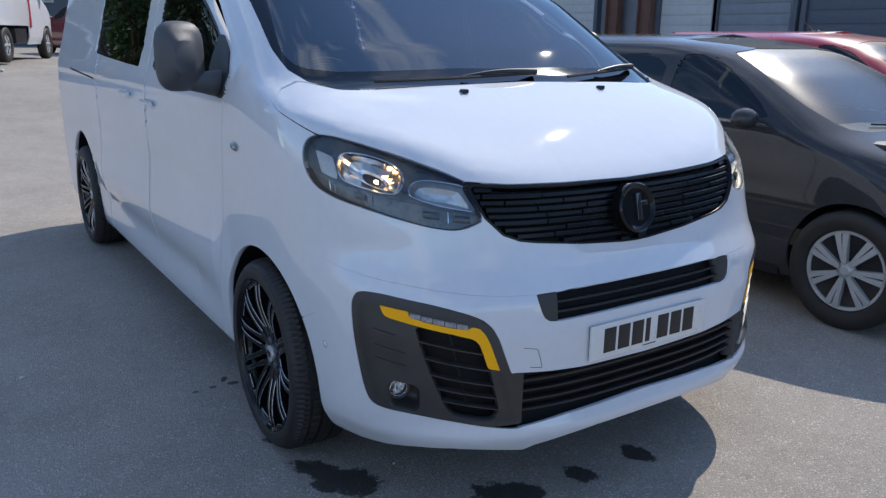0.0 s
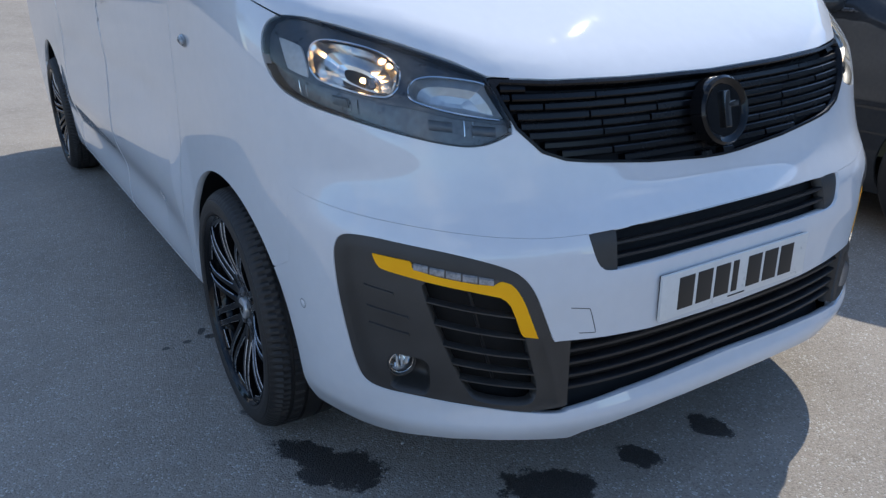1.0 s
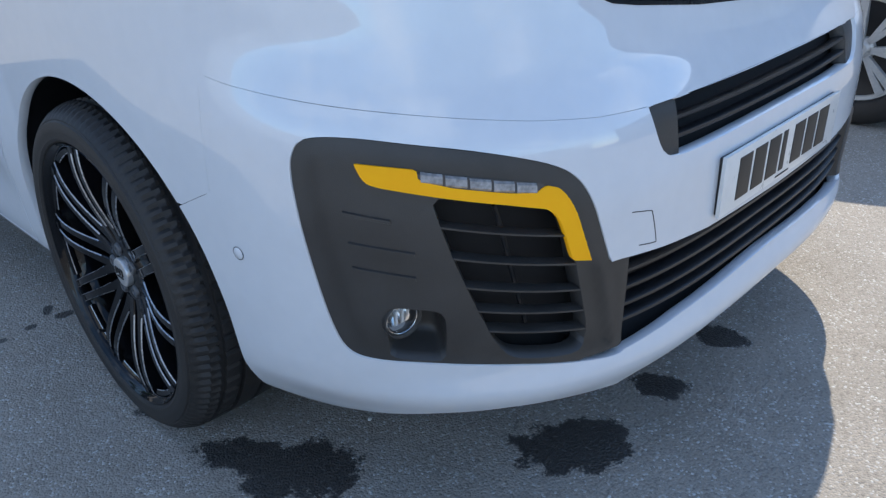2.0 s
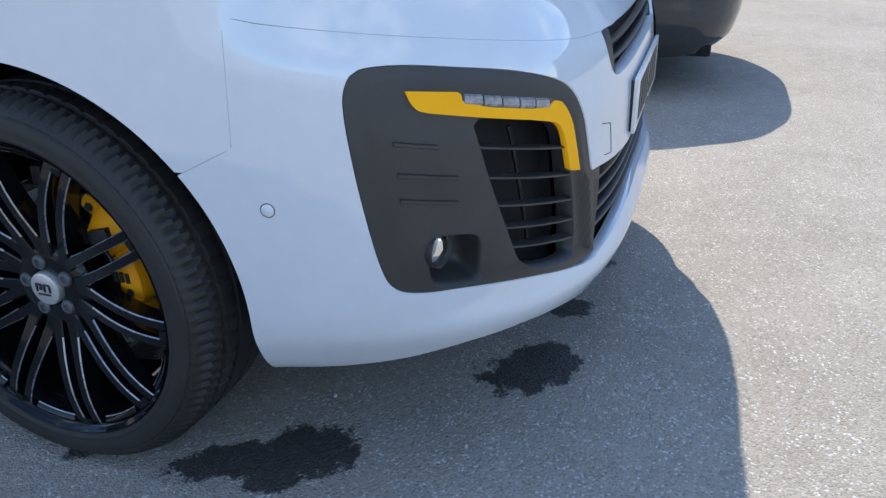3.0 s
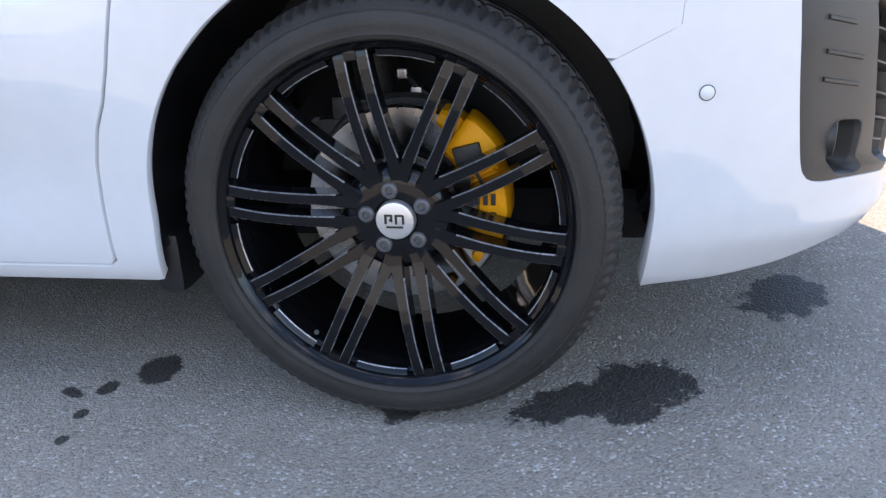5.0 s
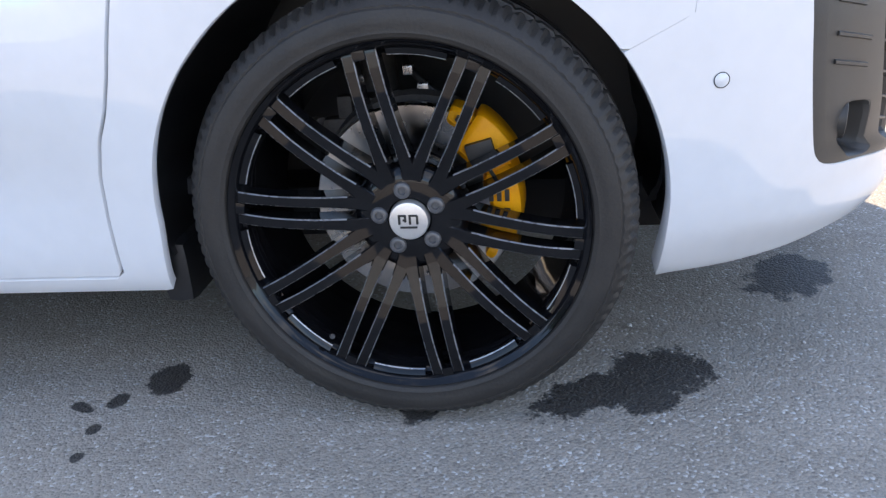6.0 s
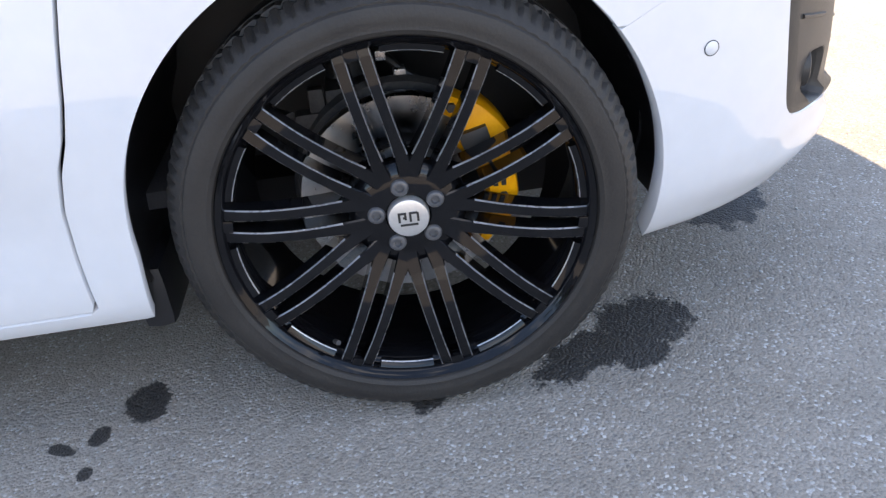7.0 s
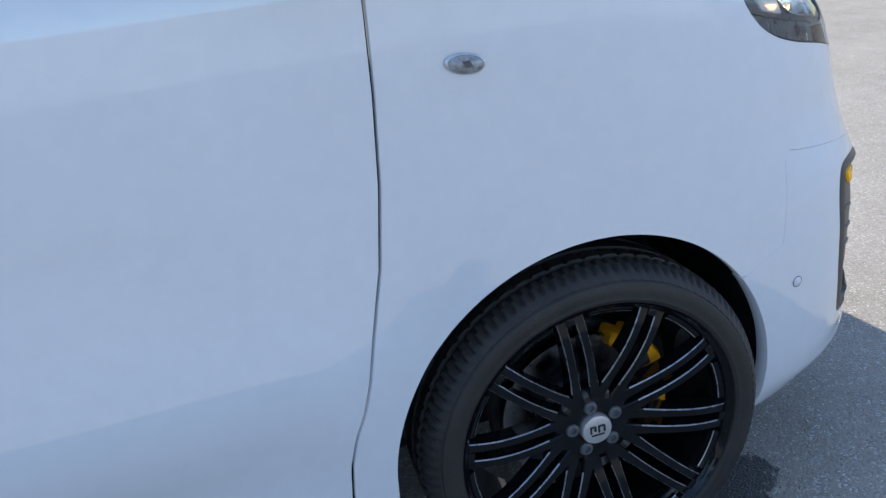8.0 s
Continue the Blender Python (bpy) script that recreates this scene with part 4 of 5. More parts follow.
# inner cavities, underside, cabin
# Unseen near-black sheet added to stop light and sight through the body.
VAN.skin("blackout_shell", lambda u, z, p: np.maximum(p[..., 1] - 3.95, -arch(u, p, 0.02)), steps((-5.4, -1.6, 0.06), (-1.6, 1.6, 0.03), (1.6, 5.4, 0.06)), steps((0.24, 1.22, 0.03)), VOID, van, out=-0.125, thick=0)
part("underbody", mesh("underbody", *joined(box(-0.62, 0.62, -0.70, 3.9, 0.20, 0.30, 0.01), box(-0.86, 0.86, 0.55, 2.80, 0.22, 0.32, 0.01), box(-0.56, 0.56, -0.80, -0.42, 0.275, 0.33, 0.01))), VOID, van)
for s in (-1, 1):
    for yc, zc, r in ((0.003, 0.345, 0.396), (3.30, 0.36, 0.434)):
        k = np.linspace(-0.16, math.pi + 0.16, 40)
        lv = []
        for a in k:
            ly, lz = yc - r * math.cos(a), max(zc + r * math.sin(a), 0.2)
            edge = abs(float(VAN.raw(np.array(VAN.along(ly, lz, s)), np.array(lz))[0])) - 0.024
            for x in (0.50, 0.62, edge - 0.10, edge - 0.04, edge):
                wob = 0.004 * math.sin(a * 22) * (x < edge)
                rr = (r + wob) if x < edge else r - 0.003
                lv.append((s * x, yc - rr * math.cos(a), zc + rr * math.sin(a)))
        lf = [(i * 5 + j, (i + 1) * 5 + j, (i + 1) * 5 + j + 1, i * 5 + j + 1) for i in range(39) for j in range(4)]
        n0 = len(lv)
        lv += [(s * 0.50, yc, zc - 0.1)]
        lf += [(n0, i * 5, (i + 1) * 5) for i in range(39)]
        part("arch_liner", mesh("arch_liner", lv, lf), PLASTIC_BLACK, van)
        part("mud_flap", mesh("mud_flap", *box(min(s * 0.74, s * 0.895), max(s * 0.74, s * 0.895), yc + r - 0.022, yc + r + 0.030, 0.190, 0.300, 0.024)), PLASTIC_BLACK, van)
# Unseen boxes added to keep sun from passing through the nose to the ground.
part("sun_baffle", mesh("sun_baffle", *joined(box(-0.49, 0.49, -0.62, 0.30, 0.32, 0.98, 0.03), box(-0.84, 0.84, 0.47, 0.49, 0.28, 1.18, 0.004), box(-0.80, 0.80, -0.30, 0.49, 1.02, 1.10, 0.01))), VOID, van)
part("dashboard", mesh("dashboard", *joined(box(-0.72, 0.72, -0.05, 0.62, 1.05, 1.235, 0.04), box(-0.62, -0.22, 0.30, 0.55, 1.20, 1.285, 0.03), box(0.05, 0.55, 0.12, 0.40, 1.22, 1.262, 0.015))), DASH, van)
k = np.linspace(0, 2 * math.pi, 33)
part("steering_wheel", mesh("steering_wheel", *tube([(-0.40 + 0.19 * math.cos(a), 0.70 - 0.07 * math.sin(a), 1.16 + 0.17 * math.sin(a)) for a in k], 0.015, 8)), PLASTIC_BLACK, van)
for x in (-0.42, 0.05, 0.45):
    seat = part("cabin_seat", mesh("cabin_seat", *joined(box(x - 0.22, x + 0.22, 0.95, 1.45, 0.62, 0.80, 0.05), box(x - 0.22, x + 0.22, 1.38, 1.52, 0.75, 1.36, 0.05))), SEAT, van)
    part("headrest", mesh("headrest", *box(x - 0.12, x + 0.12, 1.42, 1.52, 1.38, 1.58, 0.04)), SEAT, seat)
part("bulkhead", mesh("bulkhead", *box(-0.84, 0.84, 2.95, 2.98, 0.35, 1.78, 0.005)), SEAT, van)
# Panels added to stop daylight leaking in through the door gaps.
for side in (-1, 1):
    VAN.skin("leak_panel", lambda u, z, p: np.where(side * u > 0.9, np.maximum(np.maximum(p[..., 1] - 3.9, 1.37 - p[..., 1]), 0.004 - inside(SIDE_PANE, p[..., 1], z)), 1.0), steps((-5.4, -1.6, 0.03), (1.6, 5.4, 0.03)), steps((1.18, 1.89, 0.02)), SEAT, van, out=-0.05, thick=0)
part("cabin_lining", mesh("cabin_lining", *joined(box(-0.80, 0.80, 0.3, 3.9, 0.35, 0.38, 0.005), box(-0.62, 0.62, 1.25, 3.9, 1.86, 1.88, 0.005))), SEAT, van)


# ---- wheels of the van ----
TYRE_R = 0.341


def alloy(name, parent, at, brake):
    """A black ten-pair spoke wheel on a low tyre; outwards is -x."""
    wheel = part(name, mesh(name, *turned([(0.262, 0.098), (0.2685, 0.105), (0.2715, 0.100), (0.2715, 0.094)], 96)), WHEEL_BLACK, parent, "", at)
    k = 315
    prof = [(0.258, 0.080), (0.268, 0.098), (0.273, 0.106), (0.279, 0.109), (0.283, 0.1085), (0.289, 0.110), (0.299, 0.1105), (0.309, 0.1075), (0.3115, 0.104), (0.3145, 0.1043), (0.323, 0.097), (0.330, 0.088), (0.3358, 0.076),
            (0.3395, 0.064), (0.3395, 0.058), (0.333, 0.0565), (0.333, 0.0485), (0.3405, 0.047), (0.341, 0.020), (0.333, 0.0185), (0.333, 0.0105), (0.341, 0.009), (0.341, -0.03), (0.334, -0.032), (0.334, -0.04), (0.3405, -0.042), (0.338, -0.085), (0.326, -0.106), (0.30, -0.1145), (0.26, -0.09)]

    def cut(s, i, r):
        if 9 <= i <= 14 and (s + (i > 12)) % 3 == 0:
            return r - (0.0060 if i > 10 else 0.002)
        if 17 <= i <= 18 and (s + 2) % 5 == 0:
            return r - 0.004
        return r

    part("tyre", mesh("tyre", *turned(prof, k, notch=cut), 28), RUBBER, wheel, "black rubber low profile tyre with tread blocks")
    part("rim_barrel", mesh("rim_barrel", *turned([(0.2685, 0.104), (0.262, 0.099), (0.2575, 0.092), (0.2565, 0.080), (0.250, 0.074), (0.246, 0.05), (0.238, -0.02), (0.236, -0.09), (0.255, -0.10)], 96)), WHEEL_BLACK, wheel)
    # spokes in pairs, nearly parallel, meeting their neighbours at the hub
    sect = [(-1.0, -0.036), (-1.0, -0.0024), (-0.82, 0.0), (0.82, 0.0), (1.0, -0.0024), (1.0, -0.036)]
    rs = [0.040, 0.060, 0.080, 0.095, 0.110, 0.125, 0.140, 0.160, 0.180, 0.200, 0.215, 0.230, 0.245, 0.2600]
    sv, sf = [], []
    for r in rs:
        off = np.interp(r, [0.04, 0.085, 0.15, 0.26], [0.0165, 0.0180, 0.0178, 0.0168])
        wide = np.interp(r, [0.04, 0.085, 0.13, 0.20, 0.26], [0.0150, 0.0106, 0.0084, 0.0080, 0.0088])
        face = 0.0635 + 0.0325 * math.sin(math.pi / 2 * min(max((r - 0.055) / 0.160, 0), 1.35)) ** 1.35
        for a, d in sect:
            sv.append((-(face + d * np.interp(r, [0.04, 0.26], [1.2, 0.8])), -r, off + wide * a))
    n = len(sect)
    sf = [(i * n + j, i * n + (j + 1) % n, (i + 1) * n + (j + 1) % n, (i + 1) * n + j) for i in range(len(rs) - 1) for j in range(n)]
    sf += [tuple(range(n))[::-1], tuple((len(rs) - 1) * n + j for j in range(n))]
    right_spoke = mesh("spoke", sv, sf, 25)
    left_spoke = mesh("spoke", [(x, y, -z) for x, y, z in sv], [f[::-1] for f in sf], 25)
    # The bevel faces get the painted glint colour.
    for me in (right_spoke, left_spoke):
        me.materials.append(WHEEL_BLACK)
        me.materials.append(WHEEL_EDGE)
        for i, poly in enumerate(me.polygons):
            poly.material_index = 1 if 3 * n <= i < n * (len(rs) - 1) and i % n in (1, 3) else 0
    web = mesh("spoke_web", *box(-0.0955, -0.070, -0.262, -0.246, -0.009, 0.009, 0.003))
    bridge = mesh("spoke_bridge", *box(-0.060, -0.035, -0.074, -0.040, -0.016, 0.016, 0.003))
    for i in range(10):
        turn = Matrix.Rotation(radians(36 * i + PHASE), 4, "X")
        part("spoke", right_spoke, WHEEL_BLACK, wheel, "", turn)
        part("spoke", left_spoke, WHEEL_BLACK, wheel, "", turn)
        part("spoke_web", web, WHEEL_BLACK, wheel, "", turn)
        part("spoke_bridge", bridge, WHEEL_BLACK, wheel, "", turn)
        # lip step between the pairs
        a0, a1 = radians(36 * i + PHASE + 8.5), radians(36 * i + PHASE + 27.5)
        arc = np.linspace(a0, a1, 12)
        v = [(-o, -r * math.cos(a), r * math.sin(a) * -1) for a in arc for r, o in ((0.2470, 0.078), (0.2475, 0.086), (0.2490, 0.0875), (0.2575, 0.0915), (0.2590, 0.0905), (0.2590, 0.078))]
        f = [(i2 * 6 + j, i2 * 6 + (j + 1) % 6, (i2 + 1) * 6 + (j + 1) % 6, (i2 + 1) * 6 + j) for i2 in range(11) for j in range(6)] + [tuple(range(6))[::-1], tuple(66 + j for j in range(6))]
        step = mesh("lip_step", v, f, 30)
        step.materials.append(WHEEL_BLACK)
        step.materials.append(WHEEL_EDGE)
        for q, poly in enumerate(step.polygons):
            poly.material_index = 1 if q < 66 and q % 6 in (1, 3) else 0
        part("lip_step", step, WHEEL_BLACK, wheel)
    part("hub", mesh("hub", *turned([(0.0, 0.058), (0.032, 0.058), (0.034, 0.0650), (0.040, 0.0655), (0.062, 0.0640), (0.076, 0.0600), (0.084, 0.0530), (0.088, 0.040), (0.089, 0.01)], 60)), WHEEL_BLACK, wheel)
    cap = part("centre_cap", mesh("centre_cap", *turned([(0.0, 0.0765), (0.024, 0.076), (0.029, 0.0745), (0.0305, 0.071), (0.031, 0.060)], 48)), CAP, wheel, "brushed silver centre cap with a dark mark")
    bars = ((0.0120, 0.0155, -0.004, 0.011), (0.0030, 0.0135, 0.0082, 0.011), (0.0030, 0.0064, -0.0005, 0.0095), (0.0030, 0.0085, 0.0012, 0.0040),
            (-0.0042, -0.0008, -0.004, 0.011), (-0.0135, -0.0020, 0.0082, 0.011), (-0.0152, -0.0118, -0.004, 0.0095))
    marks = [box(-0.0785, -0.0755, *b, 0.0005) for b in bars]
    part("cap_mark", mesh("cap_mark", *joined(*marks)), INK, cap)
    part("cap_mark", mesh("cap_mark", *box(-0.078, -0.0755, -0.013, 0.013, -0.0105, -0.0075, 0.0005)), INK, cap)
    bolt = mesh("wheel_bolt", *turned([(0.0, 0.0660), (0.0050, 0.0660), (0.0062, 0.0700), (0.0105, 0.0700), (0.0120, 0.0690), (0.0132, 0.0665), (0.0138, 0.058)], 24))
    for i in range(5):
        a = radians(72 * i + PHASE + 20)
        part("wheel_bolt", bolt, BOLT_BLACK, wheel, "dark grey wheel bolt", Matrix.Translation((0.0, -0.0465 * math.cos(a), 0.0465 * math.sin(a))))
    part("brake_disc", mesh("brake_disc", *turned([(0.085, -0.028), (0.088, -0.006), (0.092, -0.004), (0.158, -0.004), (0.160, -0.008), (0.160, -0.026), (0.09, -0.028)], 72)), STEEL, wheel, "bright steel brake disc")
    part("disc_bell", mesh("disc_bell", *turned([(0.0, 0.035), (0.070, 0.035), (0.084, 0.028), (0.087, -0.01)], 48)), IRON, wheel)
    part("dust_shield", mesh("dust_shield", *turned([(0.02, -0.055), (0.165, -0.050), (0.172, -0.06)], 48)), IRON, wheel)
    valve = tube([(-0.085, -0.235 * math.cos(2.2), -0.235 * math.sin(2.2)), (-0.105, -0.222 * math.cos(2.2), -0.222 * math.sin(2.2))], 0.004, 8)
    part("valve", mesh("valve", *valve), IRON, wheel)
    return wheel


def arc_block(a0, a1, rows, count=12, taper=0.004):
    """A cast block that follows the disc from angle a0 to a1; rows of (radius, out), its ends drawn in."""
    v, n = [], len(rows)
    stops = [a0, a0 + 1.5, *np.linspace(a0 + 4, a1 - 4, count), a1 - 1.5, a1]
    for i, a in enumerate(stops):
        end = taper if i in (0, len(stops) - 1) else taper * 0.3 if i in (1, len(stops) - 2) else 0.0
        mid = sum(r for r, o in rows) / n
        for r, o in rows:
            r2, o2 = r + (end if r < mid else -end), o - (end if o > 0 else 0)
            v.append((-o2, -r2 * math.cos(radians(a)), r2 * math.sin(radians(a))))
    m = len(stops)
    f = [(i * n + j, i * n + (j + 1) % n, (i + 1) * n + (j + 1) % n, (i + 1) * n + j) for i in range(m - 1) for j in range(n)]
    return v, f + [tuple(range(n))[::-1], tuple((m - 1) * n + j for j in range(n))]


def caliper(parent, at):
    """The yellow brake caliper over the forward edge of the disc: two cast housings, bridge, lug and carrier."""
    upper = arc_block(27, 54, [(0.113, 0.008), (0.115, 0.024), (0.122, 0.031), (0.165, 0.034), (0.184, 0.028), (0.189, 0.016), (0.187, -0.04), (0.115, -0.04)], 9)
    lower = arc_block(-7, 25, [(0.118, 0.008), (0.120, 0.026), (0.126, 0.033), (0.155, 0.036), (0.167, 0.030), (0.171, 0.016), (0.173, -0.04), (0.118, -0.04)], 9)
    neck = arc_block(22, 30, [(0.126, 0.004), (0.128, 0.020), (0.134, 0.026), (0.160, 0.026), (0.168, 0.018), (0.170, -0.03), (0.126, -0.03)], 3, 0.0)
    body = part("brake_caliper", mesh("brake_caliper", *joined(upper, lower, neck), 30), YELLOW_DULL, parent, "yellow painted brake caliper", at)
    lug = arc_block(52, 67, [(0.143, 0.000), (0.145, 0.014), (0.151, 0.019), (0.168, 0.019), (0.174, 0.013), (0.176, -0.03), (0.143, -0.03)], 5)
    part("caliper_lug", mesh("caliper_lug", *lug, 30), YELLOW_DULL, body)
    foot_bar = arc_block(-23, -12, [(0.106, 0.006), (0.108, 0.016), (0.114, 0.020), (0.158, 0.020), (0.165, 0.014), (0.166, -0.03), (0.106, -0.03)], 4)
    part("caliper_carrier", mesh("caliper_carrier", *joined(foot_bar, arc_block(-38, -29, [(0.132, 0.000), (0.134, 0.012), (0.150, 0.012), (0.152, -0.02), (0.132, -0.02)], 3)), 30), YELLOW_DULL, body)
    for a, r in ((-1, 0.146), (60, 0.160)):
        part("caliper_bolt", mesh("caliper_bolt", *turned([(0.0, 0.030), (0.007, 0.030), (0.009, 0.022), (0.009, 0.01)], 6)), IRON, body, "", Matrix.Translation((-0.008 if a < 0 else 0.006, -r * math.cos(radians(a)), r * math.sin(radians(a)))))
    clip = Matrix.Translation((-0.034, -0.146 * math.cos(radians(42)), 0.146 * math.sin(radians(42)))) @ Matrix.Rotation(radians(-15), 4, "X")
    part("pad_spring", mesh("pad_spring", *box(-0.010, 0.006, -0.021, 0.021, -0.012, 0.012, 0.004)), INK, body, "black spring clip", clip)
    part("caliper_spring", mesh("caliper_spring", *tube([(-0.042, -0.142 * math.cos(t), 0.142 * math.sin(t) + 0.005 * math.sin(9 * t)) for t in np.linspace(0.28, 0.66, 8)], 0.003, 6)), INK, body)
    for i in range(3):
        part("caliper_mark", mesh("caliper_mark", *box(-0.0385, -0.0345, -0.150 + 0.012 * i, -0.143 + 0.012 * i, 0.016, 0.034, 0.0005)), INK, body)
    return body


PHASE = 7.4
STEER = Matrix.Rotation(radians(-1.8), 4, "Z")
HUB_OUT = 0.8605
alloy("front_wheel", van, Matrix.Translation((-HUB_OUT, 0, TYRE_R)) @ STEER, True)
caliper(van, Matrix.Translation((-HUB_OUT, 0, TYRE_R)) @ STEER)
strut = joined(tube([(-0.72, 0.06, 0.42), (-0.70, 0.07, 0.60), (-0.68, 0.08, 0.72)], [0.035, 0.030, 0.028], 14), tube([(-0.74, -0.02, 0.30), (-0.56, 0.02, 0.27)], 0.03, 10), box(-0.79, -0.70, 0.03, 0.10, 0.36, 0.50, 0.012), tube([(-0.73, 0.14, 0.36), (-0.60, 0.16, 0.33)], 0.012, 8))
part("suspension_strut", mesh("suspension_strut", *strut), IRON, van)
knuckle = joined(box(-0.80, -0.765, 0.088, 0.150, 0.44, 0.47, 0.010), box(-0.795, -0.77, 0.100, 0.125, 0.46, 0.505, 0.008), tube([(-0.78, 0.155, 0.455), (-0.66, 0.20, 0.43)], 0.014, 10))
part("steering_knuckle", mesh("steering_knuckle", *knuckle), IRON, van)
hose = part("brake_hose", mesh("brake_hose", *tube([(-0.79, -0.09, 0.46), (-0.785, -0.02, 0.515), (-0.76, 0.012, 0.545), (-0.70, 0.03, 0.60)], 0.007, 8)), PLASTIC_BLACK, van)
part("hose_clip", mesh("hose_clip", *joined(box(-0.80, -0.772, -0.026, -0.008, 0.500, 0.520, 0.003), box(-0.782, -0.755, 0.000, 0.016, 0.531, 0.546, 0.003))), LAMP_GREY, hose)
PHASE = 11.0
alloy("front_wheel", van, Matrix.Translation((HUB_OUT, 0, TYRE_R)) @ Matrix.Rotation(math.pi, 4, "Z") @ STEER, True)
PHASE = 4.0
alloy("rear_wheel", van, Matrix.Translation((-HUB_OUT, 3.30, TYRE_R)), False)
PHASE = 25.0
alloy("rear_wheel", van, Matrix.Translation((HUB_OUT, 3.30, TYRE_R)) @ Matrix.Rotation(math.pi, 4, "Z"), False)


# ---- other vehicles ----
def car_wheel(parent, at, radius=0.31, pairs=7):
    wheel = part("wheel", mesh("wheel", *turned([(0.0, 0.045), (0.05, 0.05), (0.19, 0.062), (0.205, 0.072), (0.215, 0.068), (0.215, 0.02)], 48)), PLASTIC_BLACK, parent, "", at)
    k = radius
    part("tyre", mesh("tyre", *turned([(0.205, 0.06), (0.218, 0.085), (0.25, 0.098), (k - 0.025, 0.094), (k - 0.006, 0.08), (k, 0.06), (k, -0.06), (k - 0.012, -0.09), (0.22, -0.09)], 64)), RUBBER, wheel)
    cover = part("wheel_cover", mesh("wheel_cover", *turned([(0.0, 0.078), (0.022, 0.078), (0.030, 0.070), (0.045, 0.064), (0.05, 0.05)], 32)), COVER, wheel, "silver plastic wheel cover")
    rim = part("cover_ring", mesh("cover_ring", *turned([(0.188, 0.058), (0.192, 0.070), (0.206, 0.074), (0.212, 0.066)], 48)), COVER, wheel)
    av = [(-o, -q, k * w) for q, w, o in ((0.038, 0.0075, 0.078), (0.12, 0.0115, 0.082), (0.198, 0.0165, 0.076)) for k, d in ((-1, 0), (1, 0))] + [(-0.055, -q, k * w) for q, w in ((0.038, 0.0085), (0.12, 0.0125), (0.198, 0.0175)) for k in (-1, 1)]
    arm = mesh("cover_spoke", av, [(0, 2, 3, 1), (2, 4, 5, 3), (0, 6, 8, 2), (2, 8, 10, 4), (1, 3, 9, 7), (3, 5, 11, 9), (4, 10, 11, 5), (0, 1, 7, 6)], 30)
    for i in range(pairs):
        for d in (-6.3, 6.3):
            part("cover_spoke", arm, COVER, wheel, "", Matrix.Rotation(2 * math.pi * i / pairs + radians(d), 4, "X"))
    return wheel


HATCH = [(0.18, -0.60, 0.76, 4, 0.2), (0.25, -0.69, 0.80, 4, 0.2), (0.35, -0.72, 0.825, 4, 0.2), (0.5, -0.74, 0.84, 3.6, 0.2), (0.62, -0.72, 0.848, 3.4, 0.22), (0.72, -0.64, 0.85, 3.2, 0.25), (0.80, -0.49, 0.85, 3.2, 0.32),
         (0.88, -0.28, 0.845, 3.4, 0.42), (0.94, -0.02, 0.838, 3.6, 0.55), (0.98, 0.10, 0.83, 3.6, 0.65), (1.10, 0.33, 0.785, 3.8, 0.95), (1.25, 0.62, 0.725, 3.8, 1.25), (1.36, 0.88, 0.675, 3.8, 1.5), (1.42, 1.12, 0.62, 3.6, 1.7), (1.46, 1.45, 0.50, 3.2, 2.0)]
COMPACT = Shell(HATCH, lambda y, z: 0.010 * np.exp(-(((z - 0.48) / 0.08) ** 2)) + 0.0 * y)
CAR_END = 3.06
CAR_SCREEN = np.array([(-0.93, 1.00), (-0.80, 0.985), (0, 0.995), (0.80, 0.985), (0.93, 1.00), (0.90, 1.20), (0.82, 1.37), (0.5, 1.395), (-0.5, 1.395), (-0.82, 1.37), (-0.90, 1.20)])
CAR_PANES = (chaikin([(0.52, 1.0), (1.30, 1.01), (1.30, 1.345), (1.20, 1.365), (1.02, 1.33), (0.70, 1.15)], 1), chaikin([(1.38, 1.01), (2.20, 1.03), (2.12, 1.20), (1.95, 1.33), (1.38, 1.365)], 1))
CAR_DOORS = ((0.50, 1.335), (1.345, 2.28))


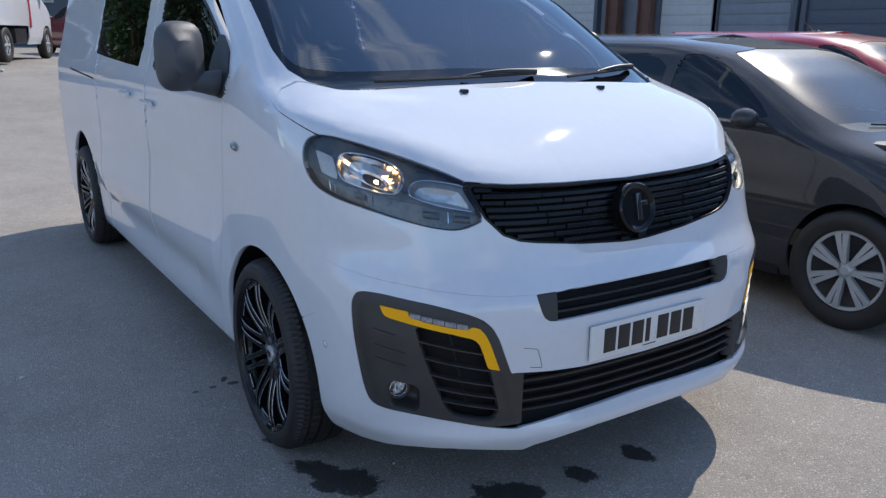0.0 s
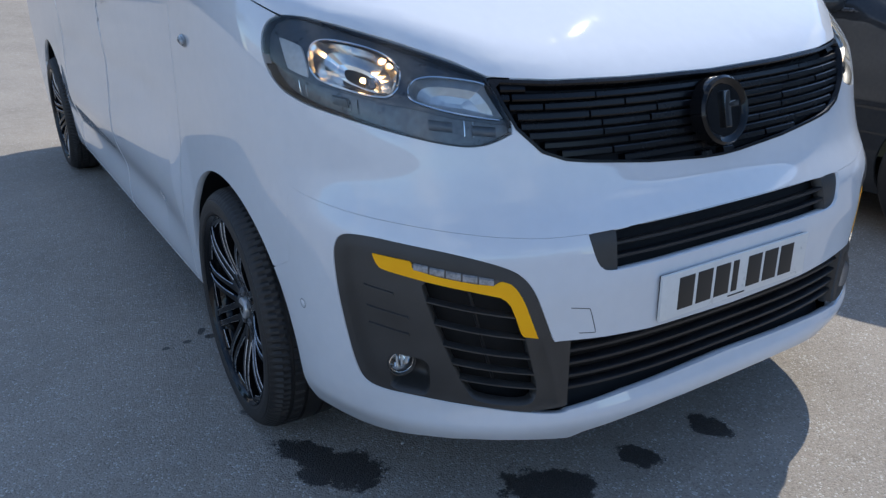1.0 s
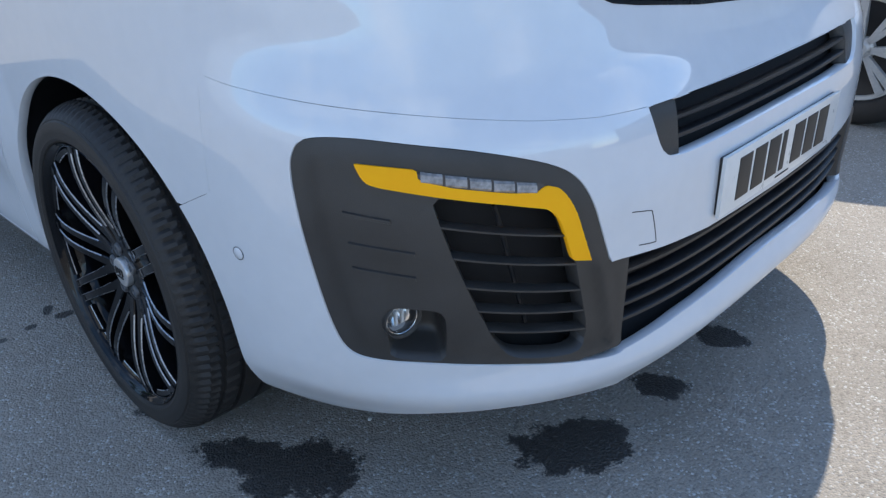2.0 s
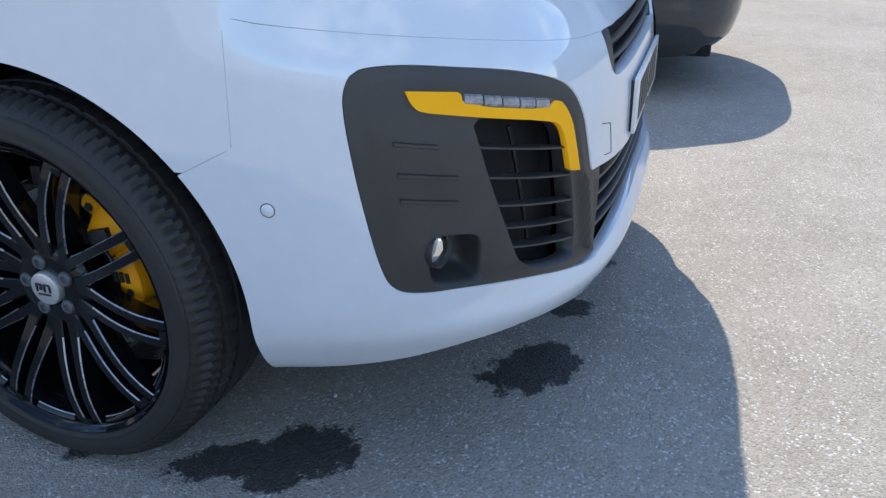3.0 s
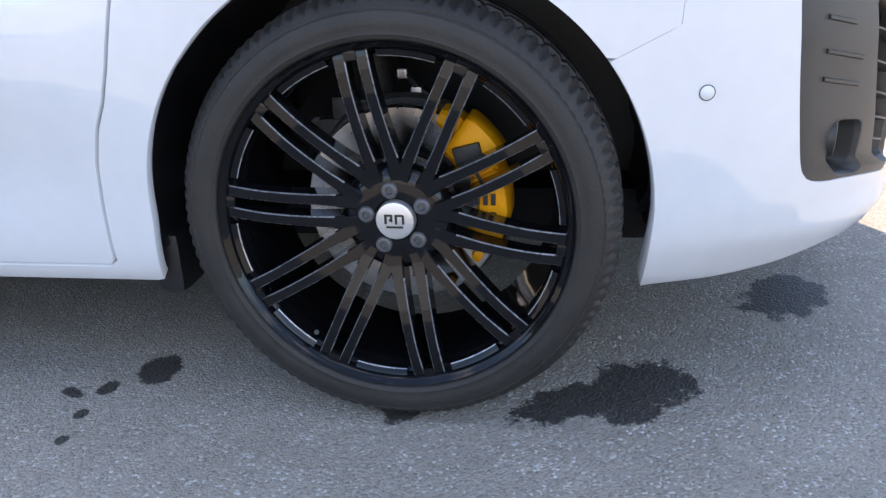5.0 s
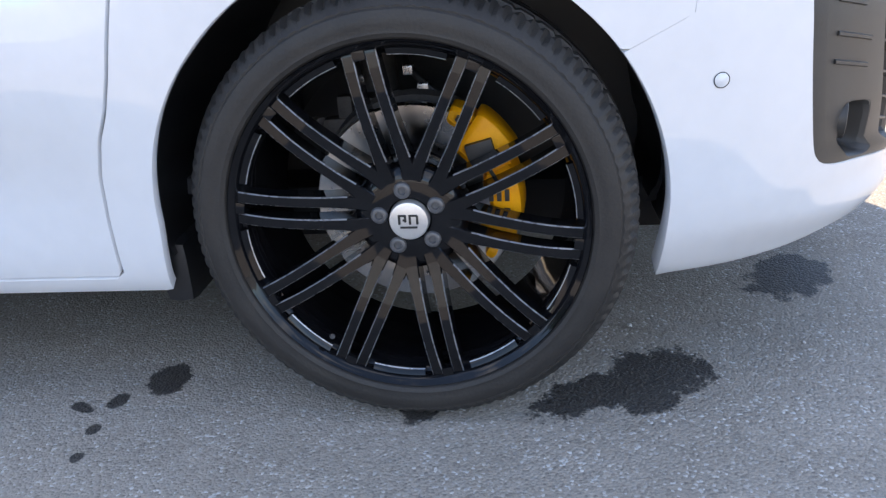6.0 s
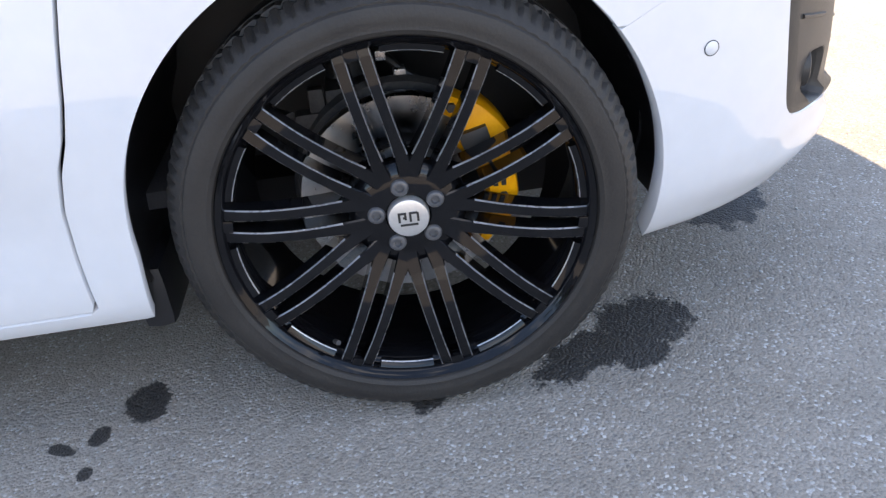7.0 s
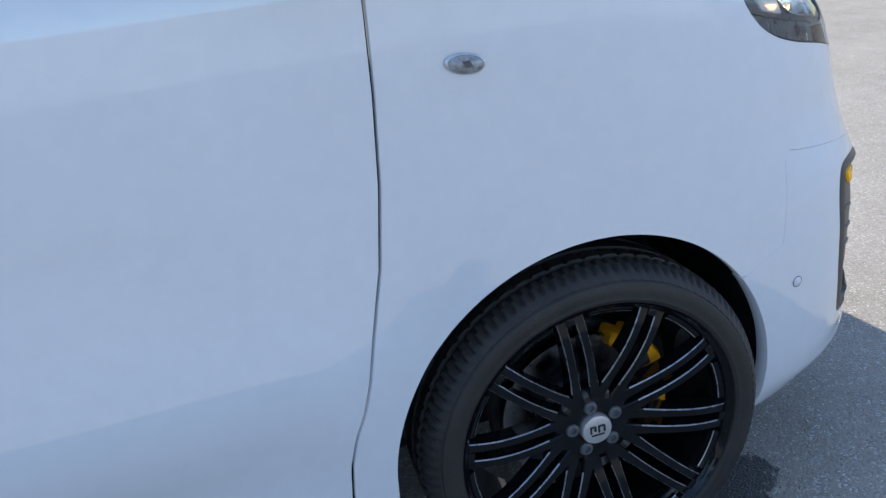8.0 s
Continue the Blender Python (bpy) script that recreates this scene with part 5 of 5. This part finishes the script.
def hatchback(name, label, paint, at, antenna=False):
    car = thing(name, label, "car", at)

    def wells(u, p):
        y, z = p[..., 1], p[..., 2]
        return np.where(np.abs(u) > 0.9, np.minimum(np.hypot(y, z - 0.31), np.hypot(y - 2.47, z - 0.31)) - 0.345, 1.0)

    def field(u, z, p):
        y = p[..., 1]
        d = np.maximum(np.maximum(y - CAR_END, -inside(CAR_SCREEN, u, z)), -wells(u, p))
        for pane in CAR_PANES:
            d = np.maximum(d, -np.where(np.abs(u) > 0.9, inside(pane, y, z), 1.0))
        seams = np.where((np.abs(u) > 0.95) & (z > 0.30) & (z < 1.0), np.minimum(np.minimum(np.abs(y - 0.47 - 0.02 * (z < 0.6)), np.abs(y - 1.34)), np.abs(y - 2.25)), 1.0)
        return np.maximum(d, 0.003 - seams)

    us, zs = steps((-4.0, -1.6, 0.03), (-1.6, 1.6, 0.02), (1.6, 4.0, 0.03)), steps((0.18, 1.46, 0.014))
    COMPACT.skin("body", field, us, zs, paint, car, thick=0.015)
    COMPACT.skin("windscreen", lambda u, z, p: inside(CAR_SCREEN, u, z) - 0.004, steps((-1.0, 1.0, 0.03)), steps((0.96, 1.42, 0.02)), DUSTY_GLASS, car, out=-0.004, thick=0.004).visible_shadow = False
    for s in (-1, 1):
        for pane in CAR_PANES:
            COMPACT.skin("window_pane", lambda u, z, p: np.where(s * u > 0.9, inside(pane, p[..., 1], z) - 0.003, 1.0), steps((-3.6, 3.6, 0.03)), steps((0.96, 1.40, 0.02)), TINT, car, out=-0.005, thick=0.004)
        y = np.linspace(0.55, 2.15, 20)
        part("window_trim", mesh("window_trim", *COMPACT.bar([COMPACT.along(v, 0.992, s) for v in y], np.interp(y, [0.55, 2.15], [0.992, 1.012]), 0.014, 0.006, -0.01)), LAMP_GREY if name == "black_car" else PLASTIC_BLACK, car)
        mv = [(s * (0.93 + 0.085 * max(0.12, math.sin(math.pi * (0.06 + 0.9 * i / 7))) ** 0.5 * math.cos(t)), 0.56 + 0.13 * i / 7, 1.03 + 0.058 * max(0.12, math.sin(math.pi * (0.06 + 0.9 * i / 7))) ** 0.5 * math.sin(t)) for i in range(8) for t in np.linspace(0, 2 * math.pi, 17)[:-1]]
        mf = [(i * 16 + j, i * 16 + (j + 1) % 16, (i + 1) * 16 + (j + 1) % 16, (i + 1) * 16 + j) for i in range(7) for j in range(16)] + [tuple(range(16))[::-1], tuple(112 + j for j in range(16))]
        part("door_mirror", mesh("door_mirror", mv, [f[::-1] for f in mf] if s > 0 else mf, 50), paint, car)
        for yy in (1.20, 2.08):
            hy = np.linspace(yy - 0.09, yy + 0.09, 8)
            part("door_handle", mesh("door_handle", *COMPACT.bar([COMPACT.along(v, 0.86, s) for v in hy], np.full(8, 0.86), 0.024, 0.03, 0.002)), paint, car)
        part("headlamp", mesh("headlamp", *COMPACT.dish(s * 0.78, 0.68, 0.16, 0.06, 0.004, -0.01, square=0.7, shear=s * 0.15)), FROST, car)
        for yw in (0.0, 2.47):
            turn = Matrix.Translation((s * 0.765, yw, 0.31)) @ (Matrix.Identity(4) if s < 0 else Matrix.Rotation(math.pi, 4, "Z"))
            car_wheel(car, turn)
    cols = [(p[1], abs(p[0])) for p in COMPACT.raw(np.linspace(-np.pi / 2, 0, 11), np.full(11, 1.4599))[::-1]] + [(v, 0.5) for v in np.linspace(2.1, CAR_END, 8)]
    rv = [(k * w, y, 1.4599 + 0.02 * (1 - k * k)) for y, w in cols for k in np.linspace(-1, 1, 9)]
    rf = [(i * 9 + k, i * 9 + k + 1, (i + 1) * 9 + k + 1, (i + 1) * 9 + k) for i in range(len(cols) - 1) for k in range(8)]
    part("roof", mesh("roof", rv, rf), paint, car)
    zs = np.linspace(0.18, 1.4599, 20)
    tv = [(k * float(np.interp(z, COMPACT.z, COMPACT.cols[1])), CAR_END + 0.05 * (1 - abs(k) ** 3), z) for z in zs for k in np.linspace(-1, 1, 9)]
    part("tailgate", mesh("tailgate", tv, [(i * 9 + k, i * 9 + k + 1, (i + 1) * 9 + k + 1, (i + 1) * 9 + k) for i in range(19) for k in range(8)]), paint, car)
    part("floor_pan", mesh("floor_pan", *joined(box(-0.55, 0.55, -0.6, 3.0, 0.16, 0.24, 0.02), box(-0.79, 0.79, 0.40, 2.05, 0.17, 0.25, 0.02))), VOID, car)
    part("dashboard", mesh("dashboard", *box(-0.66, 0.66, -0.05, 0.70, 0.62, 0.95, 0.05)), DASH, car)
    for x in (-0.36, 0.36):
        part("cabin_seat", mesh("cabin_seat", *joined(box(x - 0.22, x + 0.22, 1.0, 1.45, 0.35, 0.55, 0.05), box(x - 0.2, x + 0.2, 1.38, 1.52, 0.5, 1.18, 0.05))), SEAT, car)
    k = np.linspace(0, 1, 8)
    part("wiper", mesh("wiper", *tube(COMPACT.at(-0.1 - 0.6 * k, 0.992 + 0.02 * k, 0.008), 0.006, 6)), PLASTIC_BLACK, car)
    if antenna:
        part("antenna", mesh("antenna", *joined(tube([(0, 1.75, 1.47), (0.02, 1.95, 1.62)], [0.006, 0.003], 8), box(-0.02, 0.02, 1.70, 1.80, 1.465, 1.49, 0.008))), PLASTIC_BLACK, car)
    return car


hatchback("black_car", "black hatchback with silver wheel covers, parked beside the white van", CAR_BLACK, pose(2.815, -0.43, 0))
hatchback("red_car", "bright red hatchback with a roof antenna, parked", CAR_RED, pose(5.75, 0.45, 0.02) @ Matrix.Scale(1.03, 4), antenna=True)
hatchback("maroon_car", "dark red hatchback parked beyond the white truck", CAR_MAROON, pose(2.45, 24.6, 0.78, 0, 0, 195))


# ---- white truck in the yard ----
LORRY = Shell([(0.35, -0.78, 0.90, 4.0, 0.1), (0.5, -0.86, 0.96, 4.0, 0.1), (0.9, -0.86, 0.98, 4.0, 0.1), (1.05, -0.80, 0.985, 4.0, 0.15), (1.2, -0.50, 0.985, 4.0, 0.2), (1.32, -0.18, 0.98, 4.0, 0.4), (1.6, 0.08, 0.95, 4.2, 0.6), (2.0, 0.42, 0.90, 4.4, 0.9), (2.15, 0.62, 0.84, 4.4, 1.0), (2.2, 0.80, 0.75, 4.0, 1.1)])
lorry = thing("truck", "white light truck with a box body, parked across the yard", "truck", pose(0.13, 19.68, 0.78, 0, 0, 158))
LPANE = chaikin([(0.30, 1.35), (1.05, 1.35), (1.05, 1.90), (0.72, 1.92), (0.40, 1.55)], 1)
LSCREEN = np.array([(-0.95, 1.36), (0, 1.34), (0.95, 1.36), (0.88, 2.02), (0, 2.08), (-0.88, 2.02)])


def lorry_field(u, z, p):
    y = p[..., 1]
    well = np.where(np.abs(u) > 0.9, np.hypot(y - 0.02, z - 0.36) - 0.42, 1.0)
    d = np.maximum(np.maximum(y - 1.45, -inside(LSCREEN, u, z)), -well)
    seam = np.where((np.abs(u) > 1.0) & (z > 0.5), np.minimum(np.abs(y - 0.28), np.abs(y - 1.15)), 1.0)
    return np.maximum(np.maximum(d, 0.004 - seam), -np.where(np.abs(u) > 0.9, inside(LPANE, y, z), 1.0))


LORRY.skin("cab", lorry_field, steps((-3.0, 3.0, 0.035)), steps((0.35, 2.2, 0.035)), WHITE, lorry, thick=0.02)
LORRY.skin("windscreen", lambda u, z, p: inside(LSCREEN, u, z) - 0.01, steps((-1.0, 1.0, 0.05)), steps((1.3, 2.1, 0.05)), TINT, lorry, out=-0.006, thick=0.005)
for s in (-1, 1):
    LORRY.skin("window_pane", lambda u, z, p: np.where(s * u > 0.9, inside(LPANE, p[..., 1], z) - 0.008, 1.0), steps((-3.0, 3.0, 0.04)), steps((1.3, 1.98, 0.04)), TINT, lorry, out=-0.008, thick=0.004)
    part("door_mirror", mesh("door_mirror", *joined(box(s * 1.10 - 0.06, s * 1.10 + 0.06, 0.30, 0.40, 1.38, 1.68, 0.03), tube([(s * 1.06, 0.35, 1.45), (s * 0.93, 0.40, 1.42)], 0.02, 8))), PLASTIC_BLACK, lorry)
    for y in (0.02, 3.05):
        car_wheel(lorry, Matrix.Translation((s * 0.88, y, 0.36)) @ (Matrix.Identity(4) if s < 0 else Matrix.Rotation(math.pi, 4, "Z")), 0.36, 6)
    part("marker_panel", mesh("marker_panel", *box(s * 0.985 - 0.012, s * 0.985 + 0.012, 1.30, 1.40, 0.72, 1.6, 0.004)), CAR_RED, lorry, "red side marker strip")
part("box_body", mesh("box_body", *box(-1.0, 1.0, 1.52, 4.2, 0.75, 2.35, 0.03)), WHITE, lorry)
part("chassis", mesh("chassis", *joined(box(-0.5, 0.5, -0.3, 4.1, 0.42, 0.62, 0.02), box(-0.95, -0.55, 1.6, 2.4, 0.38, 0.70, 0.04), box(0.55, 0.95, 1.6, 2.4, 0.38, 0.70, 0.04))), PLASTIC_BLACK, lorry)
part("cab_lining", mesh("cab_lining", *box(-0.85, 0.85, 0.3, 1.44, 0.6, 1.34, 0.05)), SEAT, lorry)
part("cab_roof", mesh("cab_roof", *box(-0.74, 0.74, 0.85, 1.44, 2.18, 2.215, 0.01)), WHITE, lorry)


# ---- buildings round the yard ----
unit = thing("industrial_unit", "grey clad industrial unit with pale and dark door panels", "building")
part("wall", mesh("wall", *box(14.6, 15.0, -26, 30, -0.1, 5.6, 0.02)), CLAD, unit)
part("roof_edge", mesh("roof_edge", *box(14.3, 15.05, -26, 30, 5.6, 5.9, 0.03)), CLAD_DARK, unit)
for y0, y1, mat, z1 in ((14.4, 17.2, PALE, 3.4), (10.35, 12.0, PALE, 3.6), (8.25, 10.2, CLAD, 3.6), (2.6, 7.9, CLAD_DARK, 4.2), (-4.0, 1.6, CLAD_DARK, 4.2), (-12, -6, PALE, 3.6)):
    door = part("roller_door", mesh("roller_door", *box(14.50, 14.61, y0, y1, 0.0, z1, 0.01)), mat, unit)
    n = 14
    for k in range(n):
        z = 0.12 + k * (z1 - 0.2) / n
        part("door_slat", mesh("door_slat", *box(14.485, 14.505, y0 + 0.06, y1 - 0.06, z, z + (z1 - 0.2) / n - 0.03, 0.006)), mat, door)
    for y in (y0 - 0.07, y1 + 0.07):
        part("door_jamb", mesh("door_jamb", *box(14.42, 14.61, y - 0.06, y + 0.06, 0.0, z1 + 0.1, 0.01)), CLAD_DARK, unit)
for y in (12.35, 13.5):
    part("steel_column", mesh("steel_column", *joined(box(14.20, 14.42, y - 0.22, y - 0.19, 0, 4.6, 0.003), box(14.20, 14.42, y + 0.19, y + 0.22, 0, 4.6, 0.003), box(14.30, 14.33, y - 0.2, y + 0.2, 0, 4.6, 0.003))), BROWN, unit, "brown painted steel column")
hall = thing("workshop_hall", "dark grey workshop hall with a strip of windows", "building")
part("wall", mesh("wall", *box(-30, 30, 36, 36.5, 0.5, 7.5, 0.02)), CLAD_DARK, hall)
for k in range(12):
    x = -14 + 2.6 * k
    win = part("window", mesh("window", *box(x, x + 2.0, 35.93, 36.01, 2.6, 4.2, 0.02)), PALE, hall)
    part("pane", mesh("pane", *box(x + 0.1, x + 1.9, 35.90, 35.94, 2.7, 4.1, 0.004)), BLACK_GLOSS, win)
tagged(part("wall_west", mesh("wall_west", *box(-31.4, -31.0, -40, 34, -0.1, 4.5, 0.02)), PALE), "pale rendered boundary wall of the yard", "wall", kind="structure")
tagged(part("wall_south", mesh("wall_south", *box(-31, 15, -40.4, -40.0, -0.1, 4.5, 0.02)), PALE), "pale rendered boundary wall of the yard", "wall", kind="structure")


# ---- trees mirrored in the van's windows ----
BARK = coloured("grey_brown_bark", (0.08, 0.06, 0.045), (0.16, 0.125, 0.095), rough=0.9, scale=9, bump=0.8, fine=40)
LEAF = coloured("green_leaves", (0.03, 0.065, 0.015), (0.07, 0.13, 0.03), rough=0.55, scale=3, fine=20)


def tree(x, y, high, seed):
    rng = random.Random(seed)
    t = thing("tree", "leafy green tree at the edge of the yard", "tree", pose(x, y, float(ground_height(y))), group="trees at the edge of the yard")
    limbs = [tube([(0, 0, -0.1), (0.05, 0.02, high * 0.25), (-0.05, 0.06, high * 0.5), (0.05, 0.0, high * 0.8)], [0.24, 0.19, 0.13, 0.05], 10)]
    tips = [Vector((0.05, 0, high * 0.85))]
    for i in range(11):
        a, h = i * 2.4 + rng.uniform(-0.4, 0.4), high * rng.uniform(0.3, 0.7)
        r = high * rng.uniform(0.16, 0.30)
        end = Vector((math.cos(a) * r, math.sin(a) * r, h + high * rng.uniform(0.08, 0.2)))
        mid = Vector((math.cos(a) * r * 0.5, math.sin(a) * r * 0.5, h + 0.12))
        limbs.append(tube([(0, 0.02, h - 0.1), mid, end], [0.07, 0.05, 0.02], 6))
        tips += [end, mid + Vector((0, 0, high * 0.1))]
    part("trunk", mesh("trunk", *joined(*limbs)), BARK, t)
    v, f = [], []
    for tip in tips:
        for _ in range(130):
            c = tip + Vector((rng.gauss(0, 1), rng.gauss(0, 1), rng.gauss(0, 0.8))) * high * 0.065
            n = Vector((rng.gauss(0, 1), rng.gauss(0, 1), rng.gauss(0, 1) + 0.6)).normalized()
            s1 = n.cross(Vector((rng.random(), rng.random(), 0.3))).normalized() * rng.uniform(0.09, 0.16)
            s2 = n.cross(s1) * 0.6
            k = len(v)
            v += [c - s1, c - s2 * 0.9 + n * 0.02, c + s1, c + s2 * 0.9 + n * 0.02]
            f.append((k, k + 1, k + 2, k + 3))
    part("crown", mesh("crown", v, f, 0), LEAF, t)


for k, (x, y, h) in enumerate(((-5.5, 25, 7.0), (-9.5, 22, 8.0), (-14, 17, 7.5), (-8, 29, 8.5))):
    tree(x, y, h, k + 3)


# ---- loose chips on the asphalt ----
CHIP = coloured("pale_stone_chip", (0.42, 0.41, 0.39), (0.60, 0.59, 0.56), rough=0.85, scale=60, bump=0.4, fine=300)


def stone_chip(x, y, size, seed):
    """A broken pebble: a rounded lump with knocked-off corners."""
    rng = random.Random(seed)
    bm = bmesh.new()
    bmesh.ops.create_icosphere(bm, subdivisions=2, radius=1.0)
    for v in bm.verts:
        v.co = Vector((v.co.x * 1.25, v.co.y * 0.85, v.co.z * 0.6)) * size * rng.uniform(0.82, 1.08)
    low = min(v.co.z for v in bm.verts)
    me = bpy.data.meshes.new("stone_chip")
    bm.to_mesh(me)
    bm.free()
    me.shade_smooth()
    me.set_sharp_from_angle(angle=radians(35))
    ob = part("stone_chip", me, CHIP, None, "", pose(x, y, float(ground_height(y)) - low - 0.001, 0, 0, rng.uniform(0, 180)))
    tagged(ob, "small pale stone chip lying on the asphalt", "stone", group="stone chips on the asphalt")


for k, (x, y, size) in enumerate(((-0.643, -0.371, 0.0055), (-1.637, 1.066, 0.011), (-0.717, -0.674, 0.004), (-0.497, -0.866, 0.004), (-1.20, -0.30, 0.0035), (-0.42, 14.9, 0.05))):
    stone_chip(x, y, size, k + 20)
